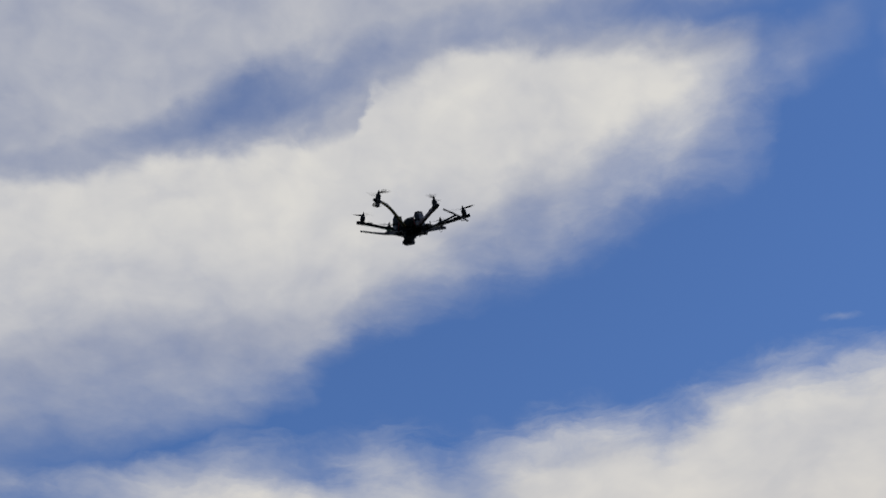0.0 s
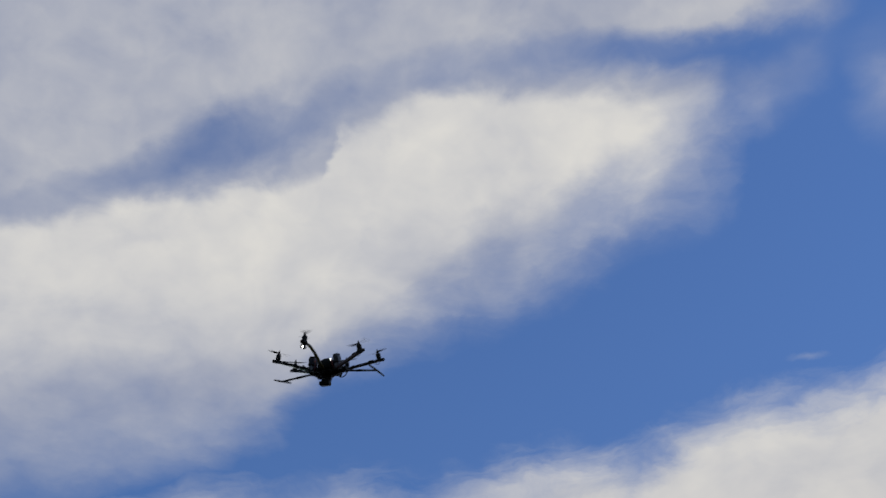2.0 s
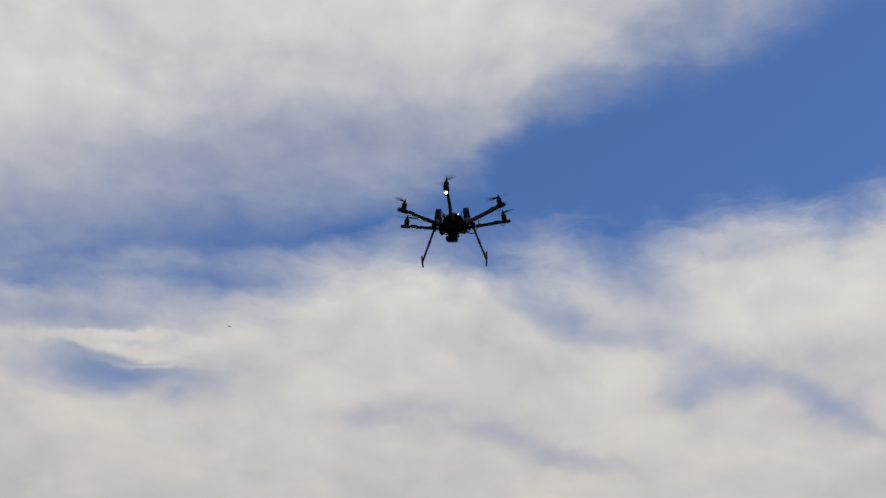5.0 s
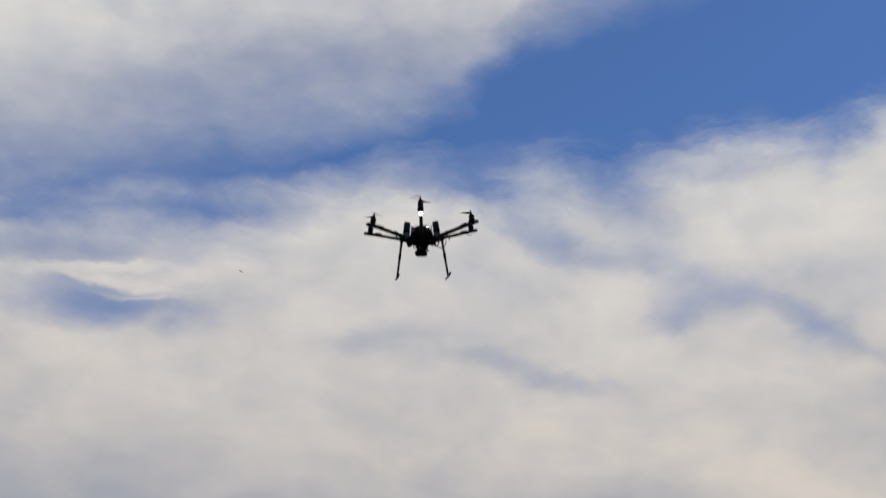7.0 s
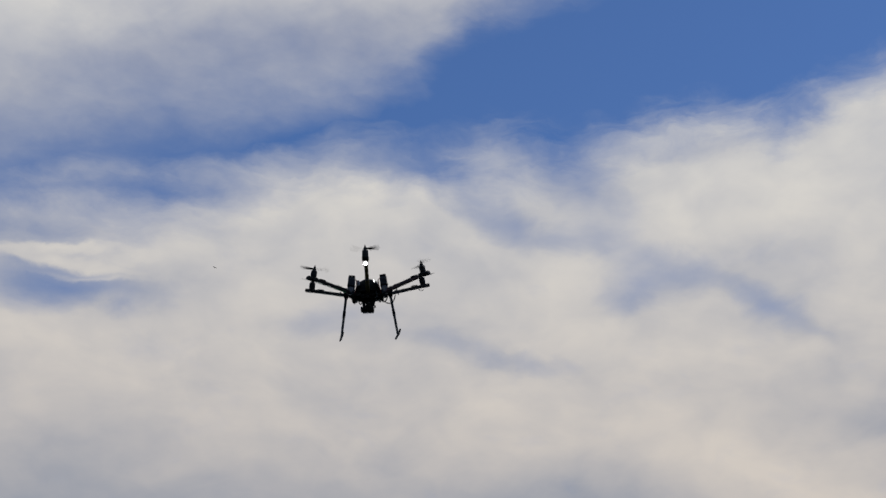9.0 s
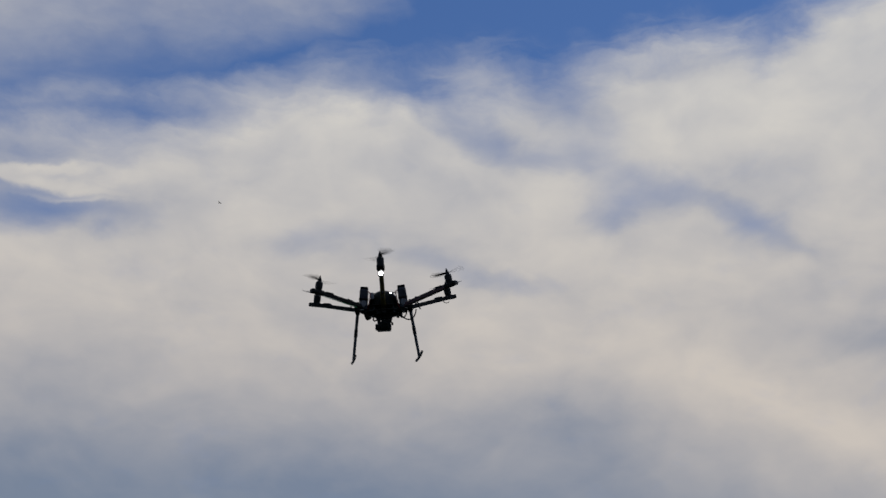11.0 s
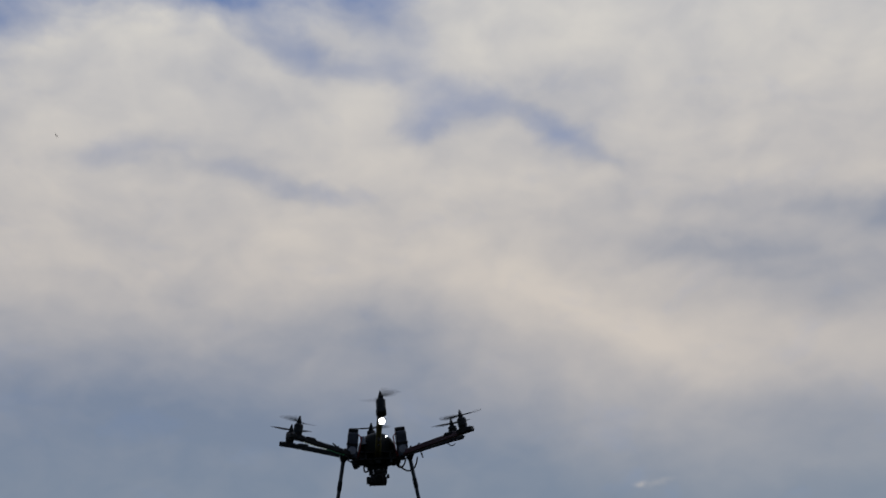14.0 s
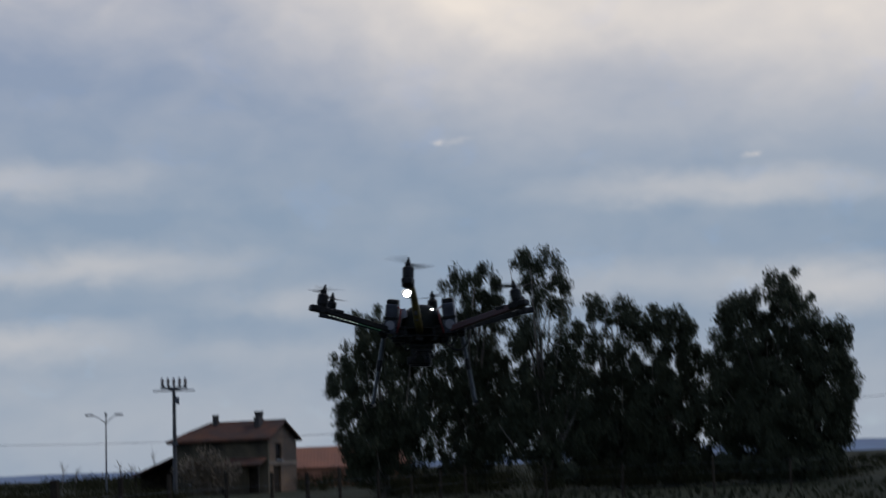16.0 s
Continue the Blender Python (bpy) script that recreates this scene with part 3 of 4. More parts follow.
# ---- buildings ----
def gable_house():
    """An old two-storey farmhouse: stained walls, tiled roof, two chimneys, lean-to."""
    L, W, EAVE, RIDGE = 8.2, 6.0, 4.3, 5.6
    house = thing("farmhouse", "old farmhouse with stained plaster walls and a clay tile roof", "house",
                  Matrix.Translation(polar(-7.87, 128)) @ pose(0, 0, 0, 0, 0, 7.87 - 24))
    t = 0.35

    def wall(name, x0, x1, y, height, holes, mtx, mat=PLASTER):
        """A wall in the xz plane with openings cut through, built of blocks round them."""
        bm = BM()
        xs = sorted({x0, x1, *[h[0] for h in holes], *[h[1] for h in holes]})
        for a, b in zip(xs, xs[1:]):
            cuts = sorted((h[2], h[3]) for h in holes if h[0] <= a and h[1] >= b)
            low = 0.0
            for c, d in cuts + [(height, height)]:
                if c > low + 1e-4:
                    box(bm, ((a + b) / 2, y, (low + c) / 2), (b - a, t, c - low), mtx)
                low = d
        return part(name, bm, mat, house)

    I = Matrix()
    # the front wall has a darker plaster tone than the other walls
    wall("wall", -L / 2, L / 2, -W / 2 + t / 2, EAVE, [(-2.6, -1.9, 0.9, 2.0), (2.4, 3.3, 0, 2.05)], I, DARK_PLASTER)
    wall("wall", -L / 2, L / 2, W / 2 - t / 2, EAVE, [], I)
    turn = pose(0, 0, 0, 0, 0, 90)
    wall("wall", -W / 2 + t, W / 2 - t, -L / 2 + t / 2, EAVE, [(-1.4, -0.2, 2.6, 3.9), (-1.9, -0.4, 0, 2.1)], turn)
    wall("wall", -W / 2 + t, W / 2 - t, L / 2 - t / 2, EAVE, [], turn)
    # gable triangle
    for x in (L / 2 - t,):
        bm = BM()
        vs = [[bm.verts.new((x + dx, y, z)) for y, z in ((-W / 2, EAVE), (W / 2, EAVE), (0, RIDGE - 0.05))] for dx in (0, t)]
        bm.faces.new(vs[0])
        bm.faces.new(vs[1])
        for k in range(3):
            bm.faces.new((vs[0][k], vs[0][(k + 1) % 3], vs[1][(k + 1) % 3], vs[1][k]))
        part("gable", bm, PLASTER, house)
    # roof slopes with rows of tiles
    slope = math.atan2(RIDGE - EAVE, W / 2)
    run = math.hypot(RIDGE - EAVE, W / 2) + 0.45
    for sgn in (-1, 1):
        m = Matrix.Translation((0, 0, RIDGE + 0.06)) @ (pose(0, 0, 0, 0, 0, 180) if sgn > 0 else Matrix()) @ pose(0, 0, 0, math.degrees(slope), 0, 0)
        far, hip = -L / 2 - 0.35, 2.3
        end = L / 2 + 0.35
        if sgn > 0:
            corners = [(-end, 0), (end - hip, 0), (end, -run), (-end, -run)]
        else:
            corners = [(far + hip, 0), (end, 0), (end, -run), (far, -run)]
        bm = BM()
        vs = [[bm.verts.new(m @ Vector((x, y, z))) for x, y in corners] for z in (0, -0.1)]
        bm.faces.new(vs[0])
        bm.faces.new(vs[1])
        for k in range(4):
            bm.faces.new((vs[0][k], vs[0][(k + 1) % 4], vs[1][(k + 1) % 4], vs[1][k]))
        roof = part("roof", bm, WOOD, house)
        for k in range(36):
            x = far + 0.1 + (L + 0.5) * k / 35
            top = -min(run, max(0.02, run * (1 - (x - far) / hip)) + 0.22) if x < far + hip + 0.15 else -0.02
            if sgn > 0:
                x = -x
            bm = BM()
            tube(bm, [m @ Vector((x, top, 0.03)), m @ Vector((x + 0.01, (top - run) * 0.5, 0.045)), m @ Vector((x, -run - 0.04, 0.03))], [0.1, 0.115, 0.12], 6)
            part("roof_tile", bm, CLAY, roof)
    # hipped end
    low = RIDGE + 0.06 - run * math.sin(slope)
    half = run * math.cos(slope)
    bm = BM()
    vs = [bm.verts.new(p) for p in ((far, -half, low), (far, half, low), (far + hip, 0, RIDGE + 0.07), (far + 0.1, -half, low - 0.1), (far + 0.1, half, low - 0.1))]
    for k in ((0, 1, 2), (0, 3, 4, 1), (0, 2, 3), (1, 4, 2), (3, 2, 4)):
        bm.faces.new([vs[i] for i in k])
    hip_roof = part("hip_roof", bm, CLAY, house)
    for y in (-half, half):
        part("hip_tile", tube(BM(), [(far, y, low + 0.04), (far + hip * 0.5, y * 0.5, (low + RIDGE) / 2 + 0.10), (far + hip, 0, RIDGE + 0.10)], [0.13] * 3, 8), CLAY, hip_roof)
    bm = tube(BM(), [(far + hip, 0, RIDGE + 0.1), (L / 2 + 0.36, 0, RIDGE + 0.1)], [0.14, 0.14], 8)
    part("ridge_tile", bm, CLAY, house)
    bm = box(BM(), (-1.5, -0.45, RIDGE + 0.05), (0.40, 0.40, 0.9), bevel=0.02)
    chimney = part("chimney", bm, SOOT, house, "small sooty chimney with an open cap")
    for x in (-1.64, -1.36):
        part("cap_pillar", box(BM(), (x, -0.45, RIDGE + 0.60), (0.10, 0.38, 0.22), bevel=0.01), SOOT, chimney)
    part("cap", box(BM(), (-1.5, -0.45, RIDGE + 0.75), (0.5, 0.5, 0.08), bevel=0.02), SOOT, chimney)
    bm = box(BM(), (2.5, -1.0, RIDGE - 0.25), (0.46, 0.9, 1.4), bevel=0.03)
    chimney = part("chimney", bm, SOOT, house, "tall sooty brick chimney with a flared cap")
    bm = BM()
    bmesh.ops.create_cone(bm, cap_ends=True, segments=4, radius1=0.32, radius2=0.43, depth=0.50, matrix=pose(2.5, -0.85, RIDGE + 0.65, 0, 0, 45))
    part("cap", bm, SOOT, chimney)
    # pale belt between the storeys of the gable wall
    part("belt_course", box(BM(), (0, -L / 2 - 0.03, 2.35), (W - 0.1, 0.06, 0.30), turn), STONE, house, "pale plaster band")
    for mtx, x0, x1, z0, z1, y in ((Matrix(), -2.6, -1.9, 0.9, 2.0, -W / 2), (turn, -1.4, -0.2, 2.6, 3.9, -L / 2)):
        bm = box(BM(), ((x0 + x1) / 2, y + 0.2, (z0 + z1) / 2), (x1 - x0, 0.03, z1 - z0), mtx)
        win = part("window", bm, DARKGLASS, house)
        bm = BM()
        for x in (x0 + 0.04, (x0 + x1) / 2, x1 - 0.04):
            box(bm, (x, y + 0.16, (z0 + z1) / 2), (0.07, 0.05, z1 - z0), mtx)
        for z in (z0 + 0.04, z1 - 0.04):
            box(bm, ((x0 + x1) / 2, y + 0.156, z), (x1 - x0, 0.05, 0.07), mtx)
        part("frame", bm, WOOD, win)
        part("sill", box(BM(), ((x0 + x1) / 2, y - 0.04, z0 - 0.05), (x1 - x0 + 0.2, 0.3, 0.08), mtx), CONCRETE, win)
    for mtx, x, w, y in ((Matrix(), 2.85, 0.9, -W / 2), (turn, -1.15, 1.5, -L / 2)):
        part("door", box(BM(), (x, y + 0.2, 1.03), (w, 0.06, 2.06), mtx), WOOD, house, "weathered plank door")
    # lean-to with a tiled roof against the long wall
    m = Matrix.Translation((2.3, -W / 2 - 0.02, 2.75)) @ pose(0, 0, 0, 20, 0, 0)
    part("porch_roof", box(BM(), (0, -0.75, 0), (3.4, 1.6, 0.12), m), CLAY, house)
    for x in (0.8, 3.8):
        part("porch_post", box(BM(), (x, -W / 2 - 1.35, 1.15), (0.14, 0.14, 2.3)), WOOD, house)
    return house


def low_shed():
    shed = thing("lean_to_shed", "low wooden shed with a sloping roof beside the farmhouse", "shed",
                 Matrix.Translation(polar(-10.65, 131)) @ pose(0, 0, 0, 0, 0, 2))
    for x in (-1.6, 1.6):
        for y in (-1.5, 1.5):
            h = 1.75 + (x + 1.6) / 3.2 * 1.35
            part("post", box(BM(), (x, y, h / 2), (0.14, 0.14, h)), WOOD, shed)
    for k in range(12):
        x = -1.5 + k * 0.273
        h = 1.84 + (x + 1.6) / 3.2 * 1.35
        part("board", box(BM(), (x, 1.42 + 0.012 * (k % 2), h / 2), (0.29, 0.04, h)), WOOD, shed)
    m = Matrix.Translation((0, 0, 2.5)) @ pose(0, 0, 0, 0, -22.9, 0)
    part("roof", box(BM(), (0, 0, 0), (4.1, 3.8, 0.09), m), CLAY, shed)


def red_barn():
    barn = thing("red_barn", "long low barn with a terracotta red roof", "barn", Matrix.Translation(polar(-3.9, 158)) @ pose(0, 0, 0, 0, 0, 3))
    L, W = 13.0, 7.0
    part("wall", box(BM(), (0, -W / 2 + 0.15, 0.9), (L, 0.3, 1.8)), BRICK, barn)
    part("wall", box(BM(), (0, W / 2 - 0.15, 0.9), (L, 0.3, 1.8)), BRICK, barn)
    for x in (-L / 2 + 0.15, L / 2 - 0.15):
        bm = BM()
        vs = [[bm.verts.new((x + dx, y, z)) for y, z in ((-W / 2 + 0.3, 0), (W / 2 - 0.3, 0), (W / 2 - 0.3, 1.9), (0, 3.75), (-W / 2 + 0.3, 1.9))] for dx in (-0.15, 0.15)]
        bm.faces.new(vs[0])
        bm.faces.new(vs[1])
        for k in range(5):
            bm.faces.new((vs[0][k], vs[0][(k + 1) % 5], vs[1][(k + 1) % 5], vs[1][k]))
        part("gable", bm, BRICK, barn)
    run, slope = 4.3, 29.0
    for sgn in (0, 180):
        m = Matrix.Translation((0, 0, 3.98)) @ pose(0, 0, 0, 0, 0, sgn) @ pose(0, 0, 0, slope, 0, 0)
        roof = part("roof", box(BM(), (0, -run / 2, -0.05), (L + 0.5, run, 0.1), m), BRICK, barn)
        for k in range(40):
            x = -L / 2 - 0.2 + (L + 0.4) * k / 39
            part("roof_tile", tube(BM(), [m @ Vector((x, 0, -0.04)), m @ Vector((x, -run - 0.03, -0.04))], [0.07, 0.08], 6), BRICK, roof)
    part("gutter_pipe", tube(BM(), [(3.9, -W / 2 - 0.1, 0), (3.9, -W / 2 - 0.1, 2.6), (3.9, -1.2, 3.6)], [0.06] * 3, 6), STEEL, barn)


def dry_bush(bearing, dist, wide, tall, seed):
    """A pale leafless bush: stems from the root and a haze of twigs."""
    rnd = random.Random(seed)
    bush = thing("dry_bush", "pale dry leafless bush in front of the farmhouse", "bush", Matrix.Translation(polar(bearing, dist)))
    stems, spots = BM(), []
    for k in range(40):
        a, lean = rnd.uniform(0, math.tau), rnd.uniform(0.1, 1.0)
        tip = Vector((math.cos(a) * lean * wide, math.sin(a) * lean * 1.2, tall * rnd.uniform(0.6, 1.0) * (1.1 - 0.45 * lean)))
        tube(stems, [(0, 0, 0), tip * 0.5 + Vector((0, 0, 0.25)), tip], [0.035, 0.02, 0.006], 5)
        for j in range(150):
            u = rnd.uniform(0.15, 1.0)
            spots.append(tip * u + Vector((rnd.gauss(0, 0.22), rnd.gauss(0, 0.22), abs(rnd.gauss(0, 0.2)))))
    part("stem", stems, STRAW, bush)
    leaf_mesh("twig_haze", spots, 0.26, rnd, STRAW, bush, droop=-0.2)


gable_house()
dry_bush(-8.85, 121, 3.3, 3.5, 21)
low_shed()
red_barn()


# ---- poles, lamp, cables, fence ----
def utility_pole():
    base = polar(-10.05, 118)
    pole = thing("utility_pole", "concrete power pole with crossarm and upright insulators", "pole", Matrix.Translation(base) @ pose(0, 0, 0, 0, 0, 8))
    part("mast", cone(BM(), (0, 0, -0.2), (0, 0, 8.1), 0.19, 0.12, 14), OLDPOLE, pole)
    part("crossarm", box(BM(), (0, 0, 7.95), (3.1, 0.12, 0.1), bevel=0.01), STEEL, pole)
    part("crossarm", box(BM(), (0, 0, 8.16), (2.0, 0.3, 0.14), bevel=0.01), STEEL, pole)
    for k in range(5):
        x = -0.85 + 0.425 * k
        bm = cone(BM(), (x, 0, 8.2), (x, 0, 8.80), 0.07, 0.07, 8)
        for z in (8.36, 8.48, 8.60, 8.72):
            cone(bm, (x, 0, z), (x, 0, z + 0.08), 0.16, 0.10, 10)
        ins = part("insulator", bm, CERAMIC, pole)
        part("cap", cone(BM(), (x, 0, 8.80), (x, 0, 8.93), 0.07, 0.04, 8), STEEL, ins)
        part("bracket", tube(BM(), [(x, 0, 8.34), (x * 0.8, -0.05, 8.22), (x * 0.3, -0.06, 8.02), (0, -0.08, 7.86)], [0.045] * 4, 6), OLDPOLE, pole)
    part("bracket", box(BM(), (0, -0.18, 4.0), (0.5, 0.14, 0.16)), STEEL, pole)
    part("switch_box", box(BM(), (0.24, -0.1, 7.20), (0.3, 0.3, 0.5), bevel=0.02), STEEL, pole)


def street_lamp():
    lamp = thing("street_lamp", "tall galvanised street lamp with two outreach arms", "lamp", Matrix.Translation(polar(-12.48, 186)) @ pose(0, 0, 0, 0, 0, 8))
    part("mast", cone(BM(), (0, 0, -0.2), (0, 0, 8.7), 0.12, 0.07, 12), STEEL, lamp)
    part("finial", cone(BM(), (0, 0, 8.7), (0, 0, 9.25), 0.1, 0.16, 10), STEEL, lamp)
    for s, k in ((-1, 1.0), (1, 0.78)):
        arm = part("arm", tube(BM(), [(0, 0, 8.0), (0.7 * s * k, 0, 8.6), (1.5 * s * k, 0, 8.95)], [0.05, 0.045, 0.04], 8), STEEL, lamp)
        part("lantern", box(BM(), (1.9 * s * k, 0, 9.0), (0.95, 0.34, 0.22), bevel=0.06), STEEL, arm)


def cable(name, p, q, sag, r=0.016):
    p, q = Vector(p), Vector(q)
    pts = [p.lerp(q, k / 24) - Vector((0, 0, sag * 4 * (k / 24) * (1 - k / 24))) for k in range(25)]
    ob = part(name, tube(BM(), pts, [r] * 25, 5), BLACK)
    tagged(ob, "thin black overhead power cable", "cable")


utility_pole()
street_lamp()
cable("power_cable", polar(-10.05, 117.8, 4.15), polar(-26, 150, 6.6), 0.5)
cable("power_cable", polar(-10.05, 117.8, 4.15), polar(20, 112, 5.6), 0.35)


def fence():
    """Wooden posts and wires: a near run that recedes, then along the trees."""
    rnd = random.Random(11)
    run = thing("fence", "old wooden post and wire field fence", "fence")
    corners = [polar(-14.14, 24), polar(-10.2, 30.5), polar(-4.1, 44), polar(0.5, 58), polar(6.2, 62), polar(9.5, 62), polar(12.2, 62), polar(16.5, 63)]
    extra = []
    for a, b in zip(corners, corners[1:]):
        n = max(1, round((b - a).length / 3.4))
        extra += [a.lerp(b, k / n) for k in range(n)]
    extra.append(corners[-1])
    tops = []
    for k, p in enumerate(extra):
        h = 1.45 + rnd.uniform(-0.15, 0.15) if p.length > 50 else 1.62 + rnd.uniform(-0.06, 0.06)
        w = 0.14 if k == 0 else (0.085 + 0.02 * rnd.random())
        bm = cone(BM(), (p.x, p.y, -0.1), (p.x + rnd.gauss(0, 0.03), p.y, h), w / 2 * 1.1, w / 2, 7)
        part("post", bm, WOOD, run)
        tops.append(p)
    for z in (0.5, 0.95, 1.3):
        part("wire", tube(BM(), [(p.x, p.y - 0.06, z) for p in tops], [0.0035] * len(tops), 4), STEEL, run)


fence()


# ---- the hexacopter ----
LEAN = 11.0


def hexacopter():
    """Front arm towards -y. Returns the thing, its legs and its rotors with their hubs."""
    drone = thing("hexacopter_drone", "black six-armed hexacopter drone flying with a camera below", "drone")
    # centre frame
    bm = BM()
    for z, r in ((-0.046, 0.115), (-0.018, 0.110)):
        bmesh.ops.create_cone(bm, cap_ends=True, segments=6, radius1=r, radius2=r, depth=0.004, matrix=pose(0, 0, z, 0, 0, 30))
    part("centre_plate", bm, CARBON, drone)
    for k in range(6):
        a = radians(60 * k + 30)
        part("standoff", cone(BM(), (0.1 * math.sin(a), 0.1 * math.cos(a), -0.046), (0.1 * math.sin(a), 0.1 * math.cos(a), -0.018), 0.005, 0.005, 8), MOTOR, drone)
    part("lower_shell", ball(BM(), (0, 0.005, -0.046), (0.082, 0.075, 0.034)), BLACK, drone, smooth=True)
    part("electronics_box", box(box(box(BM(), (0, 0, -0.026), (0.17, 0.12, 0.030), bevel=0.004), (-0.075, 0.0, -0.055), (0.06, 0.07, 0.022), bevel=0.005), (0.07, 0.01, -0.052), (0.055, 0.08, 0.026), bevel=0.006), BLACK, drone)
    part("dome", ball(BM(), (0, 0, -0.006), (0.080, 0.080, 0.075)), DOME, drone, "glossy black plastic dome", smooth=True)
    # arms, motors and rotors: reach and height of each spinner's tip
    tips = [(0.419, 0.198), (0.387, 0.134), (0.389, 0.137), (0.395, 0.149), (0.406, 0.137), (0.366, 0.134)]
    rotors = []
    for k, (r, z) in enumerate(tips):
        a = radians(60 * k)
        out = Vector((math.sin(a), -math.cos(a), 0))
        across = Vector((math.cos(a), math.sin(a), 0))
        mat = YELLOW if k == 0 else (RED if k == 1 else CARBON)
        m = Matrix.Identity(4)
        for i in range(3):
            m[i][0], m[i][1], m[i][2] = -across[i], out[i], (0, 0, 1)[i]
        # the arms rise outwards, and each motor stands square on its arm
        lean = m @ pose(0, 0, 0, LEAN, 0, 0)
        axis = (lean @ Vector((0, 0, 1))).normalized()
        tip = out * r + Vector((0, 0, z))
        seat = tip - axis * 0.090
        root = out * 0.085 + Vector((0, 0, -0.034))

        def along(f):
            return root.lerp(seat, f)

        bm = BM()
        if k == 0:
            # bowed upwards, then level out to the motor
            rise = [(0.15, 0.012), (0.32, 0.026), (0.5, 0.036), (0.68, 0.036), (0.85, 0.022)]
            pts = [root] + [along(f) + Vector((0, 0, up)) for f, up in rise] + [seat]
            tube(bm, pts, [0.0135, 0.013, 0.0125, 0.012, 0.012, 0.0115, 0.011], 10)
        else:
            way = seat - root
            mm = m @ Matrix.Translation(m.inverted() @ root) @ pose(0, 0, 0, math.degrees(math.atan2(way.z, way.dot(out))), 0, 0)
            length = way.length + 0.022
            box(bm, (0, length / 2, 0), (0.026, length, 0.021), mm, bevel=0.003)
        arm = part("arm", bm, mat, drone, ("curved yellow arm" if k == 0 else "dark red arm" if k == 1 else ""), smooth=k == 0)
        # fixing bolts and the lit strip along the arm
        for f in (0.24, 0.36):
            part("bolt", cone(BM(), along(f), along(f) + axis * 0.017, 0.005, 0.005, 8), MOTOR, arm)
        if k in (4, 5):
            for j in range(14):
                p = along(0.26 + 0.048 * j) - axis * 0.0098
                part("led", box(BM(), (0, 0, 0), (0.005, 0.006, 0.003), Matrix.Translation(p) @ lean), GREEN_LED if j < 6 else WHITE_LED, arm)
        # mount, motor, speed controller
        bm = cone(BM(), seat - axis * 0.010, seat + axis * 0.012, 0.021, 0.021, 16)
        box(bm, (0, 0.006, 0), (0.036, 0.070, 0.022), Matrix.Translation(seat) @ lean, bevel=0.006)
        part("motor_mount", bm, BLACK, arm)
        bm = cone(BM(), seat + axis * 0.012, seat + axis * 0.022, 0.0165, 0.0185, 18)
        cone(bm, seat + axis * 0.022, seat + axis * 0.050, 0.0190, 0.0190, 18)
        cone(bm, seat + axis * 0.050, seat + axis * 0.056, 0.0190, 0.0140, 18)
        part("motor", bm, MOTOR, drone)
        if k not in (0,):
            box_at = Matrix.Translation(along(0.80) + axis * 0.008) @ lean
            part("speed_controller", box(BM(), (0, 0, 0), (0.028, 0.044, 0.018), box_at, bevel=0.007), BLACK, arm)
        # rotor: hub with pointed spinner and two twisted blades
        rotor = part("rotor", cone(cone(BM(), (0, 0, -0.038), (0, 0, -0.024), 0.0100, 0.0100, 14), (0, 0, -0.024), (0, 0, 0.0), 0.0100, 0.002, 14), BLACK, drone)
        for s in (1, -1):
            bm = BM()
            rows = []
            for j in range(9):
                u = j / 8
                rad = 0.008 + u * 0.084
                chord = 0.011 + 0.011 * math.sin(min(1, u * 1.25) * math.pi * 0.75) - 0.012 * max(0, u - 0.7) / 0.3
                tw = radians(26 - 18 * u) * (1 if k % 2 else -1)
                c, sn = math.cos(tw) * chord / 2, math.sin(tw) * chord / 2
                zc = -0.024 + 0.004 * u * u
                rows.append([bm.verts.new((s * rad, s * y, zc + dz)) for y, dz in
                             ((c, sn + 0.0008), (-c, -sn + 0.0008), (-c, -sn - 0.0008), (c, sn - 0.0008))])
            for p, q in zip(rows, rows[1:]):
                for i in range(4):
                    bm.faces.new((p[i], p[(i + 1) % 4], q[(i + 1) % 4], q[i]))
            bm.faces.new(rows[0])
            bm.faces.new(rows[-1])
            part("blade", bm, CARBON, rotor)
        rotors.append((rotor, Matrix.Translation(tip) @ lean, 1 if k % 2 else -1))
        # little loop of wire under the mount
        p0 = along(0.88) - axis * 0.012
        if k < 4:
            part("wire_loop", tube(BM(), [p0, p0 + out * 0.012 + Vector((0, 0, -0.009)), p0 + out * 0.03 + Vector((0, 0, -0.008)), p0 + out * 0.038], [0.002] * 4, 6), BLACK, arm)
    # head lamp on the front arm
    bm = BM()
    for r0 in (0.0150, 0.0138):
        bmesh.ops.create_cone(bm, cap_ends=False, segments=20, radius1=r0, radius2=r0, depth=0.044, matrix=pose(0, -0.466, 0.073, 90, 0, 0))
    lamp = part("headlamp", bm, BLACK, drone, "small bright white headlamp on the front arm")
    part("bracket", box(BM(), (0, -0.435, 0.083), (0.012, 0.03, 0.016), bevel=0.002), BLACK, lamp)
    part("lens", ball(BM(), (0, -0.450, 0.073), (0.0128, 0.004, 0.0128)), LAMP_AND_GLINT, lamp, "glowing white lens", smooth=True)
